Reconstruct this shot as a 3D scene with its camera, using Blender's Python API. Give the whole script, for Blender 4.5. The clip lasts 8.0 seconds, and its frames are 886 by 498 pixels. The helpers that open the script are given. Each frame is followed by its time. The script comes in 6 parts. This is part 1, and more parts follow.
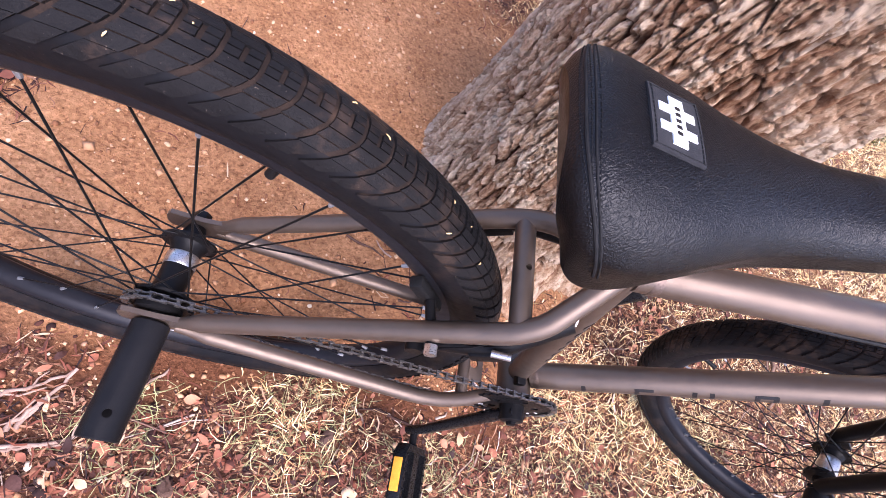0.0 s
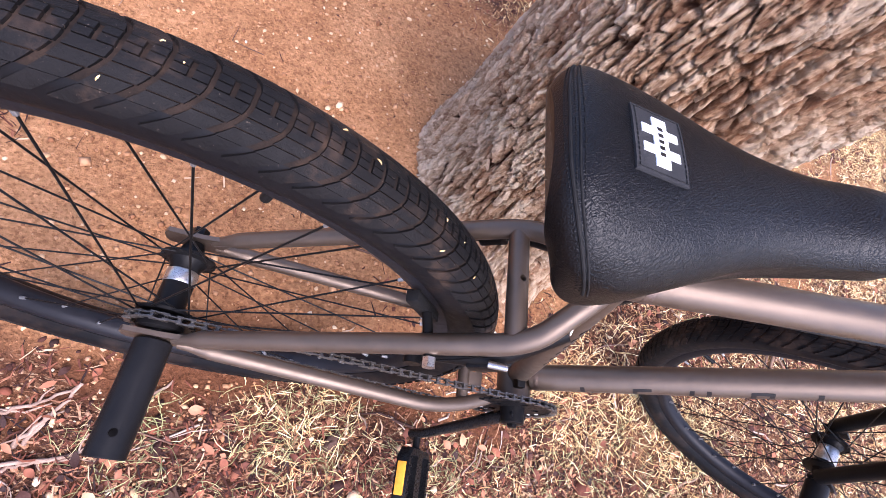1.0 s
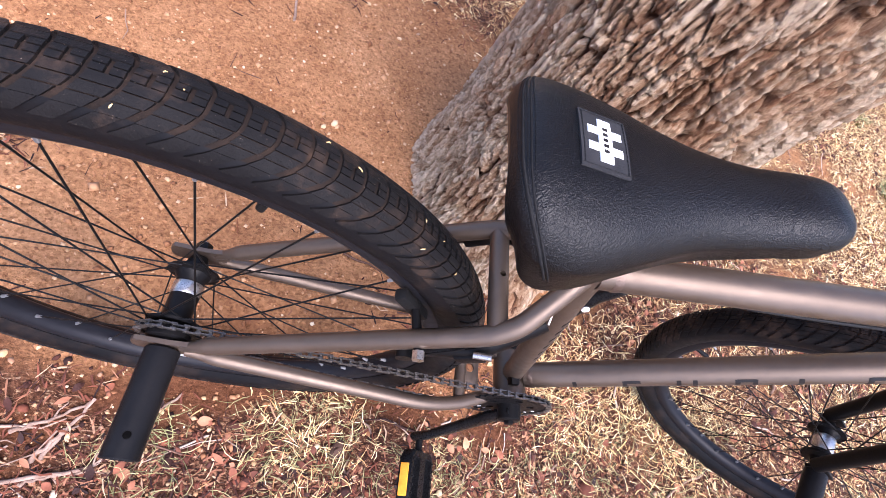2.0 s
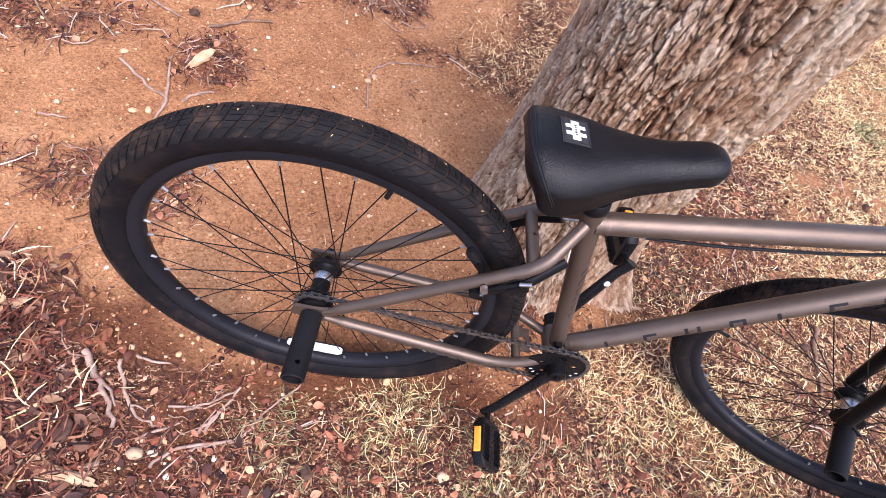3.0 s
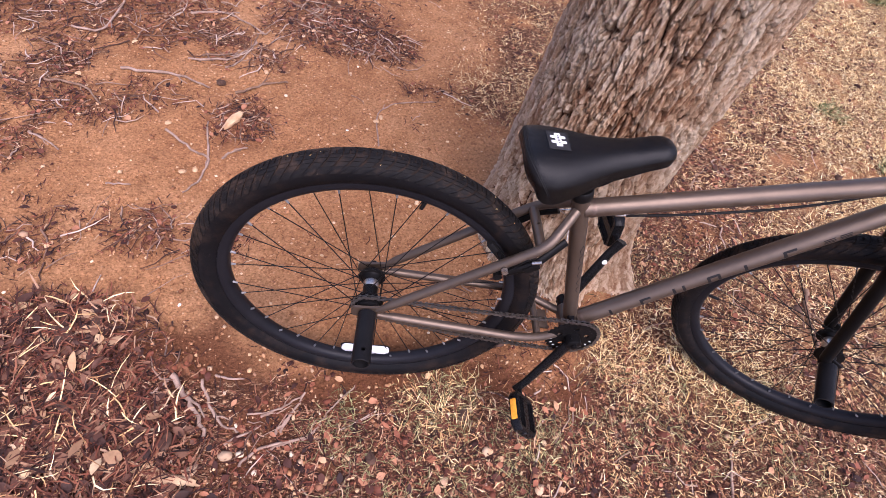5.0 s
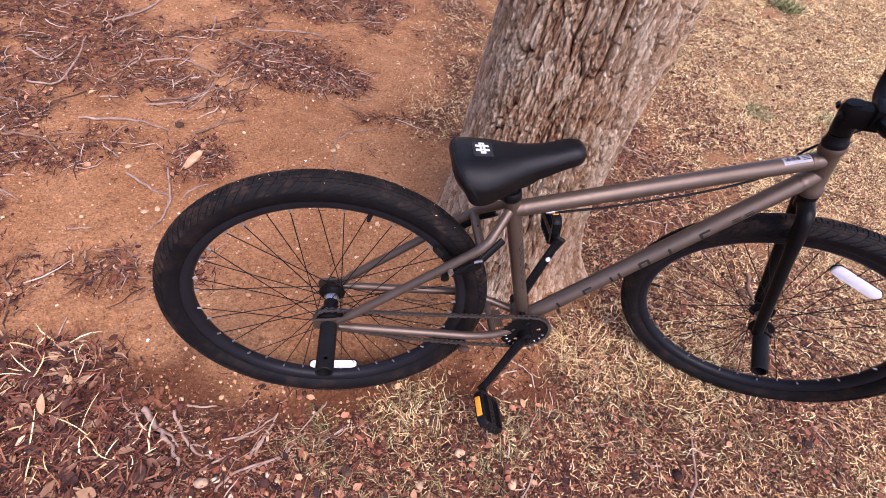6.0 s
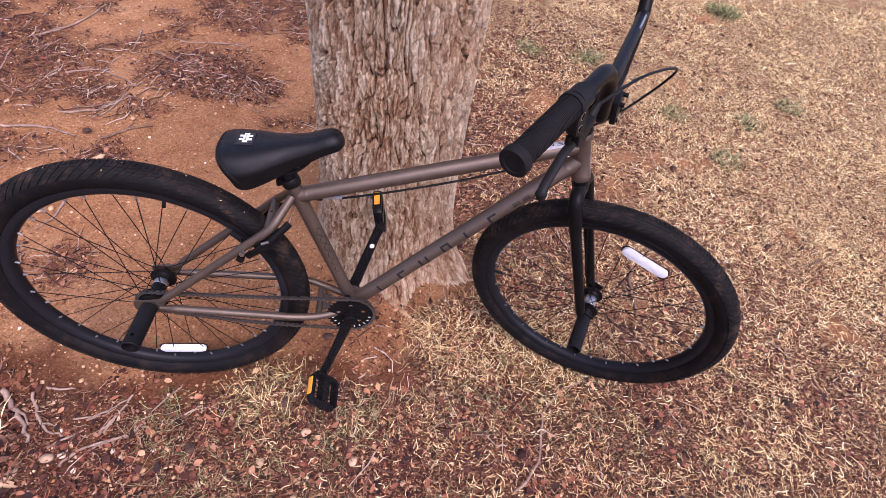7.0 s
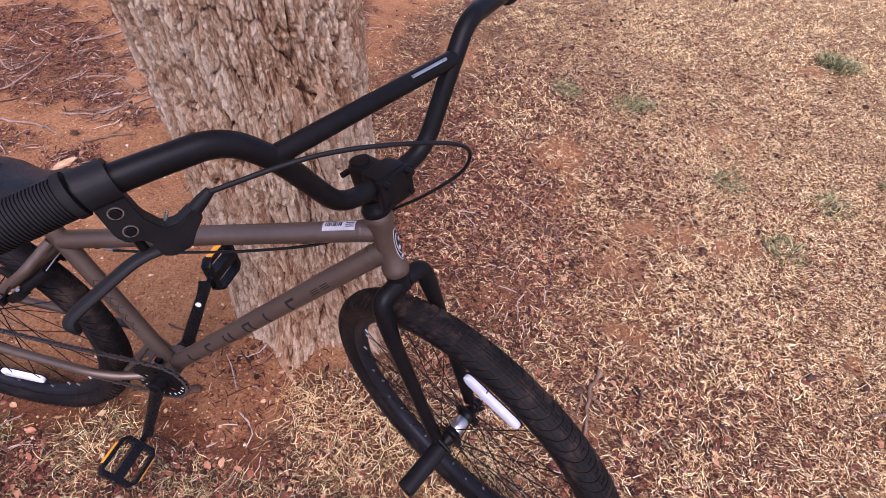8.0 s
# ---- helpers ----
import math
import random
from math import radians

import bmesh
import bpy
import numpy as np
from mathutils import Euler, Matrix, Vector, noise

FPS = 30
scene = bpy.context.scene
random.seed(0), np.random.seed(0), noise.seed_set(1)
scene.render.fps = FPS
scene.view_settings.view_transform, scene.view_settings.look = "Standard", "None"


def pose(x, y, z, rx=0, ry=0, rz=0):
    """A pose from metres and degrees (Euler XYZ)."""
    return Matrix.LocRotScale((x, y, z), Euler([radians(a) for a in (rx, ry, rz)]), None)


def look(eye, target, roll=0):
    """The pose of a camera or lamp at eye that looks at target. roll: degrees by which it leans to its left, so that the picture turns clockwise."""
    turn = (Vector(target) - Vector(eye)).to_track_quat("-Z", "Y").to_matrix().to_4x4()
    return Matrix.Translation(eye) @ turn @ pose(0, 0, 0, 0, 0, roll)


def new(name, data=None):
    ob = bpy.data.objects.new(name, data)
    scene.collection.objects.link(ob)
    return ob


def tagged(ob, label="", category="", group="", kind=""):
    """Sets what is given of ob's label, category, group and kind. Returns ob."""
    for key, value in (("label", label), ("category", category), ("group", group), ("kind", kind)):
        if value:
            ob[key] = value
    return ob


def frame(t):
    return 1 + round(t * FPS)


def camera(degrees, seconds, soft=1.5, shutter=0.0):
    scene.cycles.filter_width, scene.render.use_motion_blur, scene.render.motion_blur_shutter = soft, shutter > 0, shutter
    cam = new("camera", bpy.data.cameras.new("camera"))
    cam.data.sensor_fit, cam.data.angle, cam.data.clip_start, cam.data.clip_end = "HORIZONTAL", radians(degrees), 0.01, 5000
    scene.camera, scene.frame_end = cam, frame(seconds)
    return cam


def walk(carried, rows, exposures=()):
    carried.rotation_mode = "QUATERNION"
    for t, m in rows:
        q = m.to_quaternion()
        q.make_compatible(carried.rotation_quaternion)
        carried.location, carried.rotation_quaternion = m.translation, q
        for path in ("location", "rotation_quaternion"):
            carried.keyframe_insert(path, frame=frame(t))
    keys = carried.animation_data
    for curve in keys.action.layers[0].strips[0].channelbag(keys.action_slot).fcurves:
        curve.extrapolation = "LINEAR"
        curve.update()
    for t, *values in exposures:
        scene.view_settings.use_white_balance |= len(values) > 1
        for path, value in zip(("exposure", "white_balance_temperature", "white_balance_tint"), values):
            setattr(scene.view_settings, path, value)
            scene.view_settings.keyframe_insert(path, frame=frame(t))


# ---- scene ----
cam = camera(88.3, 8.0, soft=0.5)
PATH = [
    (0, (0.048, 0.036, 0.956), (0.646, 0.72, -0.826), 58.2),
    (0.5, (0.05, 0.047, 0.964), (0.674, 0.712, -0.816), 58.8),
    (1, (0.045, 0.049, 0.967), (0.65, 0.717, -0.818), 57.4),
    (1.2, (0.048, 0.048, 0.969), (0.644, 0.731, -0.813), 56.3),
    (2.3, (0.06, 0.009, 1.03), (0.581, 0.782, -0.739), 46.6),
    (2.5, (0.066, -0.015, 1.062), (0.519, 0.822, -0.698), 40.8),
    (2.7, (0.075, -0.062, 1.107), (0.442, 0.83, -0.645), 34.5),
    (3, (0.017, -0.194, 1.163), (0.308, 0.785, -0.557), 28.4),
    (3.5, (-0.015, -0.293, 1.261), (0.234, 0.716, -0.448), 25.0),
    (4, (-0.024, -0.291, 1.264), (0.205, 0.748, -0.43), 21.7),
    (4.5, (-0.048, -0.324, 1.281), (0.181, 0.74, -0.397), 19.3),
    (4.7, (-0.042, -0.331, 1.284), (0.186, 0.736, -0.392), 18.7),
    (5.8, (-0.023, -0.384, 1.312), (0.292, 0.76, -0.297), 16.2),
    (6, (0.018, -0.41, 1.334), (0.344, 0.76, -0.255), 15.5),
    (6.5, (0.174, -0.446, 1.401), (0.498, 0.752, -0.167), 14.6),
    (7, (0.47, -0.533, 1.433), (0.77, 0.676, -0.132), 13.6),
    (7.3, (0.648, -0.49, 1.401), (0.892, 0.733, -0.163), 12.5),
    (7.5, (0.771, -0.408, 1.376), (0.95, 0.833, -0.182), 11.6),
    (7.7, (0.89, -0.322, 1.362), (0.966, 0.936, -0.191), 10.1),
    (8, (1.035, -0.227, 1.376), (0.928, 1.037, -0.17), 8.0),
]
walk(cam, [(t, look(eye, target, roll)) for t, eye, target, roll in PATH],
     [(0.0, 1.64, 5700, 28), (2.5, 1.52, 5740, 22), (3.5, 1.17, 5880, 27), (4.5, 0.96, 5950, 30), (6.5, 0.86, 5920, 33), (8.0, 0.66, 5800, 37)])

# ---- world and light ----
world = bpy.data.worlds.new("world")
scene.world = world
world.use_nodes = True
wn = world.node_tree
sky = wn.nodes.new("ShaderNodeTexSky")
sky.sky_type, sky.sun_disc = "NISHITA", False
sky.sun_elevation, sky.sun_rotation = radians(60), radians(158)
sky.air_density, sky.dust_density = 1.0, 2.5
wn.links.new(sky.outputs[0], wn.nodes["Background"].inputs[0])
wn.nodes["Background"].inputs[1].default_value = 0.148
sun = new("sun", bpy.data.lights.new("sun", "SUN"))
sun.data.energy, sun.data.angle, sun.data.color = 2.6, radians(52), (1.0, 0.93, 0.84)
sun.matrix_basis = look((0.62, -1.55, 2.85), (0, 0, 0))

# ---- materials ----


def nodes_of(name):
    m = bpy.data.materials.new(name)
    m.use_nodes = True
    t = m.node_tree
    return m, t, t.nodes["Principled BSDF"]


def ramp(t, fac, stops):
    r = t.nodes.new("ShaderNodeValToRGB")
    e = r.color_ramp.elements
    while len(e) < len(stops):
        e.new(0.5)
    for k, (p, c) in zip(e, stops):
        k.position, k.color = p, (*c, 1)
    t.links.new(fac, r.inputs[0])
    return r.outputs[0]


def noise_tex(t, coord, scale, detail=4.0, rough=0.55, stretch=None, distort=0.0):
    n = t.nodes.new("ShaderNodeTexNoise")
    n.inputs["Scale"].default_value, n.inputs["Detail"].default_value = scale, detail
    n.inputs["Roughness"].default_value, n.inputs["Distortion"].default_value = rough, distort
    if stretch:
        mp = t.nodes.new("ShaderNodeMapping")
        mp.inputs["Scale"].default_value = stretch
        t.links.new(coord, mp.inputs[0])
        coord = mp.outputs[0]
    t.links.new(coord, n.inputs["Vector"])
    return n.outputs["Fac"]


def math_node(t, op, a, b):
    n = t.nodes.new("ShaderNodeMath")
    n.operation = op
    for k, v in ((0, a), (1, b)):
        if isinstance(v, (int, float)):
            n.inputs[k].default_value = v
        else:
            t.links.new(v, n.inputs[k])
    return n.outputs[0]


def mixed(t, fac, a, b, blend="MIX"):
    n = t.nodes.new("ShaderNodeMix")
    n.data_type, n.blend_type = "RGBA", blend
    for k, v in ((0, fac), (6, a), (7, b)):
        if isinstance(v, (int, float)):
            n.inputs[k].default_value = v
        elif isinstance(v, tuple):
            n.inputs[k].default_value = (*v, 1)
        else:
            t.links.new(v, n.inputs[k])
    return n.outputs[2]


def bumped(t, bsdf, height, strength, distance):
    b = t.nodes.new("ShaderNodeBump")
    b.inputs["Strength"].default_value, b.inputs["Distance"].default_value = strength, distance
    t.links.new(height, b.inputs["Height"])
    t.links.new(b.outputs[0], bsdf.inputs["Normal"])


def surface(name, dark, light, scale, rough=0.5, metal=0.0, bump=0.0, bump_scale=300.0, dust=0.0, spec=0.12):
    """A painted, plastic or rubber surface: broad tone, fine grain, wear in the gloss, and dust if wanted."""
    m, t, b = nodes_of(name)
    co = t.nodes.new("ShaderNodeTexCoord").outputs["Object"]
    broad, fine = noise_tex(t, co, scale, 3), noise_tex(t, co, scale * 14, 5)
    both = math_node(t, "ADD", math_node(t, "MULTIPLY", broad, 0.65), math_node(t, "MULTIPLY", fine, 0.35))
    col = ramp(t, both, [(0.32, dark), (0.68, light)])
    if dust:
        spots = ramp(t, noise_tex(t, co, 26, 8, 0.7), [(0.5, (0, 0, 0)), (0.72, (dust, dust, dust))])
        col = mixed(t, spots, col, (0.22, 0.13, 0.08))
        motes = ramp(t, noise_tex(t, co, 420, 3, 0.6), [(0.68, (0, 0, 0)), (0.75, (2.2 * dust,) * 3)])
        col = mixed(t, math_node(t, "MULTIPLY", motes, ramp(t, noise_tex(t, co, 40, 3), [(0.42, (0.15,) * 3), (0.6, (1, 1, 1))])), col, (0.40, 0.31, 0.24))
    t.links.new(col, b.inputs["Base Color"])
    rr = ramp(t, fine, [(0.3, (rough * 0.82,) * 3), (0.7, (min(1, rough * 1.18),) * 3)])
    t.links.new(rr, b.inputs["Roughness"])
    b.inputs["Metallic"].default_value = metal
    b.inputs["Specular IOR Level"].default_value = spec
    if bump:
        bumped(t, b, noise_tex(t, co, bump_scale, 4), bump, 0.001)
    return m


def vinyl(name):
    m, t, b = nodes_of(name)
    co = t.nodes.new("ShaderNodeTexCoord").outputs["Object"]
    v = t.nodes.new("ShaderNodeTexVoronoi")
    v.inputs["Scale"].default_value = 760
    wob = noise_tex(t, co, 240, 3)
    vm = t.nodes.new("ShaderNodeVectorMath")
    vm.operation = "ADD"
    sc = t.nodes.new("ShaderNodeVectorMath")
    sc.operation = "SCALE"
    t.links.new(wob, sc.inputs[0])
    sc.inputs["Scale"].default_value = 0.006
    t.links.new(co, vm.inputs[0]), t.links.new(sc.outputs[0], vm.inputs[1])
    t.links.new(vm.outputs[0], v.inputs["Vector"])
    grain = math_node(t, "ADD", v.outputs["Distance"], math_node(t, "MULTIPLY", noise_tex(t, co, 520, 3), 0.6))
    bumped(t, b, grain, 0.55, 0.0007)
    b.inputs["Specular IOR Level"].default_value = 0.20
    t.links.new(ramp(t, noise_tex(t, co, 34, 6, 0.65), [(0.3, (0.003, 0.003, 0.0034)), (0.75, (0.006, 0.0058, 0.006))]), b.inputs["Base Color"])
    t.links.new(ramp(t, noise_tex(t, co, 55, 6, 0.7), [(0.3, (0.27,) * 3), (0.72, (0.42,) * 3)]), b.inputs["Roughness"])
    return m


def stuff_mat(name, stops, rough=0.85, bump_scale=220.0, sheen=0.0):
    """Loose matter: every single piece takes a tone of its own from the ramp."""
    m, t, b = nodes_of(name)
    geo = t.nodes.new("ShaderNodeNewGeometry")
    co = t.nodes.new("ShaderNodeTexCoord").outputs["Object"]
    col = ramp(t, geo.outputs["Random Per Island"], stops)
    var = ramp(t, noise_tex(t, co, 60, 4), [(0.25, (0.72,) * 3), (0.75, (1.15,) * 3)])
    t.links.new(mixed(t, 1.0, col, var, "MULTIPLY"), b.inputs["Base Color"])
    b.inputs["Roughness"].default_value = rough
    b.inputs["Specular IOR Level"].default_value = 0.25
    bumped(t, b, noise_tex(t, co, bump_scale, 4), 0.4, 0.002)
    return m


def chips(t, co, scale, stretch, turn):
    """Flat scraps lying side by side: each one's own number, and 0 in the gaps between them."""
    mp = t.nodes.new("ShaderNodeMapping")
    mp.inputs["Rotation"].default_value[2], mp.inputs["Scale"].default_value = turn, (1, stretch, 1)
    t.links.new(co, mp.inputs[0])
    made = []
    for feature in ("F1", "DISTANCE_TO_EDGE"):
        v = t.nodes.new("ShaderNodeTexVoronoi")
        v.feature, v.voronoi_dimensions = feature, "2D"
        v.inputs["Scale"].default_value = scale
        t.links.new(mp.outputs[0], v.inputs["Vector"])
        made.append(v)
    sep = t.nodes.new("ShaderNodeSeparateColor")
    t.links.new(made[0].outputs["Color"], sep.inputs[0])
    return sep.outputs[0], made[1].outputs["Distance"]


def ground_mat():
    m, t, b = nodes_of("red_earth")
    co = t.nodes.new("ShaderNodeTexCoord").outputs["Object"]
    broad = noise_tex(t, co, 1.7, 6, 0.6)
    mid = noise_tex(t, co, 9, 6, 0.65)
    fine = noise_tex(t, co, 90, 6, 0.7)
    grit = noise_tex(t, co, 330, 4, 0.7)
    base = ramp(t, broad, [(0.3, (0.285, 0.127, 0.054)), (0.55, (0.390, 0.194, 0.088)), (0.75, (0.49, 0.268, 0.132))])
    tone = ramp(t, mid, [(0.25, (0.74, 0.70, 0.66)), (0.6, (1.0, 1.0, 1.0)), (0.8, (1.14, 1.16, 1.2))])
    col = mixed(t, 1.0, base, tone, "MULTIPLY")
    # darker soil near the bicycle; contact shade under the wheel is painted in too
    soil_and_shade = t.nodes.new("ShaderNodeAttribute")
    soil_and_shade.attribute_name = "soil_and_shade"
    col = mixed(t, math_node(t, "MULTIPLY", soil_and_shade.outputs["Fac"], 0.92), col, mixed(t, mid, (0.070, 0.025, 0.012), (0.150, 0.058, 0.026)))
    specks = ramp(t, fine, [(0.30, (0.34, 0.29, 0.26)), (0.44, (0.92, 0.9, 0.88)), (0.58, (1.08, 1.08, 1.08)), (0.72, (1.5, 1.5, 1.46))])
    col = mixed(t, 0.9, col, specks, "MULTIPLY")
    grains = ramp(t, grit, [(0.66, (0, 0, 0)), (0.74, (1, 1, 1))])
    col = mixed(t, math_node(t, "MULTIPLY", grains, 0.4), col, (0.62, 0.42, 0.26))
    crumb = chips(t, co, 210, 1.15, 0.3)[0]
    col = mixed(t, 1.0, col, ramp(t, crumb, [(0.0, (0.70, 0.66, 0.62)), (0.3, (0.95, 0.95, 0.95)), (0.8, (1.06, 1.06, 1.06)), (1.0, (1.28, 1.3, 1.3))]), "MULTIPLY")
    # dry thatch among the grass: told by the vertex mask
    mask = t.nodes.new("ShaderNodeAttribute")
    mask.attribute_name = "thatch"
    bent = t.nodes.new("ShaderNodeVectorMath")
    bent.operation, bent.inputs[2].default_value = "MULTIPLY_ADD", (0, 0, 0)
    wob = t.nodes.new("ShaderNodeTexNoise")
    wob.inputs["Scale"].default_value = 55
    t.links.new(co, wob.inputs["Vector"])
    bent.inputs[1].default_value = (0.022, 0.022, 0)
    t.links.new(wob.outputs["Color"], bent.inputs[0])
    t.links.new(co, bent.inputs[2])
    bent = bent.outputs[0]
    na, ea = chips(t, bent, 95, 4.0, 0.5)
    nb, eb = chips(t, bent, 80, 4.5, 1.9)
    nc, ec = chips(t, bent, 120, 3.5, 2.8)
    pick, pick2 = ramp(t, noise_tex(t, co, 70, 3), [(0.48, (0, 0, 0)), (0.52, (1, 1, 1))]), ramp(t, noise_tex(t, co, 58, 3, 0.5, (1, 1.2, 3)), [(0.53, (0, 0, 0)), (0.57, (1, 1, 1))])
    own = mixed(t, pick2, mixed(t, pick, na, nb), nc)
    # occlusion between straws is painted: colour drops towards each scrap's edge
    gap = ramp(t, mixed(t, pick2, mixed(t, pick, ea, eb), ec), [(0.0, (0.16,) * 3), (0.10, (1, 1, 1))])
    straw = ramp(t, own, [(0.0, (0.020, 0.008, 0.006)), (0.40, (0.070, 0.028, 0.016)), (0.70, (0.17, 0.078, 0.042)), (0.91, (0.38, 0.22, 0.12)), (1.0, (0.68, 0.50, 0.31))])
    pale = t.nodes.new("ShaderNodeAttribute")
    pale.attribute_name = "pale_far"
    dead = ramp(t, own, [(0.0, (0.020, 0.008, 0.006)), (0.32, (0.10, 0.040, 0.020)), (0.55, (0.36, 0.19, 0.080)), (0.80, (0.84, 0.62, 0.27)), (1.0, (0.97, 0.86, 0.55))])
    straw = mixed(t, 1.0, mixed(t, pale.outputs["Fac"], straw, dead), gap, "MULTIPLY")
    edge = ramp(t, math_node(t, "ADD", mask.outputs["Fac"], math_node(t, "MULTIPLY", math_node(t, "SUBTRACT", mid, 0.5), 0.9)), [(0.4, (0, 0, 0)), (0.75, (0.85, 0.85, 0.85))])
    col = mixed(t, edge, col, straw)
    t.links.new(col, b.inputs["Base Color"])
    b.inputs["Roughness"].default_value = 0.95
    b.inputs["Specular IOR Level"].default_value = 0.12
    h = math_node(t, "ADD", math_node(t, "MULTIPLY", mid, 1.2), math_node(t, "ADD", math_node(t, "MULTIPLY", math_node(t, "MULTIPLY", own, edge), 0.35), math_node(t, "MULTIPLY", crumb, 0.10)))
    h = math_node(t, "ADD", h, math_node(t, "ADD", math_node(t, "MULTIPLY", fine, 0.7), math_node(t, "MULTIPLY", grit, 0.25)))
    bumped(t, b, h, 0.95, 0.014)
    return m


def bark_mat():
    """Weathered bark: grey-tan flakes over red-brown, furrows with brown fibre and painted shade."""
    m, t, b = nodes_of("furrowed_bark")
    co = t.nodes.new("ShaderNodeTexCoord").outputs["Object"]
    ridge, flake = t.nodes.new("ShaderNodeAttribute"), t.nodes.new("ShaderNodeAttribute")
    ridge.attribute_name, flake.attribute_name = "ridge", "flake"
    broad = noise_tex(t, co, 5.5, 6, 0.65, (1, 1, 0.5))
    fibre = noise_tex(t, co, 210, 6, 0.8, (1, 1, 0.2), 0.5)
    fine = noise_tex(t, co, 520, 5, 0.8, (1, 1, 0.4))
    tone = math_node(t, "ADD", math_node(t, "MULTIPLY", flake.outputs["Fac"], 0.50), math_node(t, "ADD", math_node(t, "MULTIPLY", fibre, 0.36), math_node(t, "MULTIPLY", fine, 0.22)))
    grey = ramp(t, tone, [(0.30, (0.14, 0.066, 0.034)), (0.43, (0.38, 0.228, 0.130)), (0.54, (0.66, 0.465, 0.292)), (0.67, (0.92, 0.75, 0.55))])
    red = ramp(t, tone, [(0.30, (0.12, 0.046, 0.022)), (0.45, (0.34, 0.160, 0.080)), (0.57, (0.60, 0.360, 0.203)), (0.71, (0.88, 0.66, 0.44))])
    col = mixed(t, ramp(t, broad, [(0.40, (0, 0, 0)), (0.62, (1, 1, 1))]), grey, red)
    # low relief goes nearly black: furrow shade put into the colour
    furrow_shade = ramp(t, ridge.outputs["Fac"], [(0.15, (0.96,) * 3), (0.32, (0, 0, 0))])
    col = mixed(t, furrow_shade, col, mixed(t, fine, (0.030, 0.011, 0.006), (0.11, 0.040, 0.020)))
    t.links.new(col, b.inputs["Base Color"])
    b.inputs["Roughness"].default_value = 0.9
    b.inputs["Specular IOR Level"].default_value = 0.18
    h = math_node(t, "ADD", math_node(t, "MULTIPLY", fibre, 1.0), math_node(t, "MULTIPLY", fine, 0.6))
    bumped(t, b, h, 1.0, 0.012)
    return m


PAINT = surface("bronze_brown_satin_paint", (0.092, 0.067, 0.049), (0.128, 0.094, 0.070), 7, 0.44, 0.66, 0.10, 900, spec=0.5)
WELD = surface("weld_seam_paint", (0.10, 0.072, 0.056), (0.15, 0.11, 0.088), 40, 0.38, 0.72, 0.5, 600)
RUBBER = surface("tyre_rubber", (0.0055, 0.005, 0.005), (0.012, 0.011, 0.0108), 12, 0.62, 0.0, 0.6, 420, dust=0.20, spec=0.08)
GROOVE = surface("dusty_groove_rubber", (0.008, 0.0066, 0.006), (0.028, 0.019, 0.0145), 60, 0.8, 0.0, 0.4, 500, dust=0.22, spec=0.05)
SIDEWALL = surface("tyre_sidewall_rubber", (0.004, 0.004, 0.0046), (0.008, 0.0076, 0.0084), 8, 0.5, 0.0, 0.2, 400, dust=0.08, spec=0.10)
BLACK = surface("black_satin_metal", (0.004, 0.0038, 0.004), (0.0075, 0.007, 0.007), 20, 0.38, 0.0, 0.2, 500, spec=0.09)
RIM = surface("black_anodised_rim", (0.009, 0.009, 0.011), (0.016, 0.0155, 0.018), 10, 0.42, 0.15, 0.1, 500)
PEG = surface("black_powder_coated_peg", (0.006, 0.006, 0.0065), (0.011, 0.0105, 0.011), 30, 0.36, 0.0, 0.3, 900, spec=0.09)
GLOSS = surface("black_gloss_plastic", (0.005, 0.005, 0.0055), (0.009, 0.009, 0.0095), 30, 0.28, 0.0)
PLASTIC = surface("black_plastic", (0.006, 0.006, 0.006), (0.012, 0.0115, 0.0115), 30, 0.5, 0.0, 0.2, 800)
GRIP = surface("grip_rubber", (0.007, 0.0065, 0.0065), (0.014, 0.013, 0.013), 40, 0.72, 0.0, 0.25, 900)
STEEL = surface("worn_steel", (0.38, 0.36, 0.34), (0.62, 0.6, 0.57), 60, 0.3, 0.95)
NIPPLE = surface("dull_nipple", (0.20, 0.20, 0.20), (0.36, 0.36, 0.36), 80, 0.40, 0.7)
CHAIN = surface("oiled_chain_steel", (0.07, 0.065, 0.06), (0.23, 0.21, 0.19), 90, 0.33, 0.85)
SPOKE = surface("black_spoke_wire", (0.003, 0.003, 0.003), (0.008, 0.0075, 0.0075), 60, 0.4, 0.0)
WHITE = surface("white_print", (0.74, 0.74, 0.74), (0.84, 0.84, 0.83), 40, 0.5)
STICKER = surface("worn_grey_sticker", (0.28, 0.27, 0.28), (0.46, 0.45, 0.46), 90, 0.5)
REFLECT = surface("white_reflector", (0.62, 0.62, 0.63), (0.78, 0.78, 0.78), 60, 0.35, 0.0, 0.4, 260)
AMBER = surface("amber_reflector", (0.62, 0.24, 0.02), (0.86, 0.40, 0.04), 70, 0.25, 0.0, 0.4, 400)
DECAL = surface("black_decal", (0.012, 0.011, 0.011), (0.02, 0.018, 0.018), 60, 0.35)
PATCH = surface("woven_patch", (0.02, 0.02, 0.021), (0.036, 0.035, 0.036), 90, 0.75, 0.0, 0.5, 1500)
THREAD = surface("black_thread", (0.006, 0.006, 0.006), (0.015, 0.0145, 0.0145), 200, 0.7)
VINYL = vinyl("pebbled_black_vinyl")
EARTH = ground_mat()
BARK = bark_mat()
STRAW = stuff_mat("dry_straw", [(0.0, (0.025, 0.009, 0.006)), (0.33, (0.15, 0.055, 0.026)), (0.54, (0.50, 0.27, 0.11)), (0.78, (0.84, 0.58, 0.26)), (1.0, (0.97, 0.81, 0.47))])
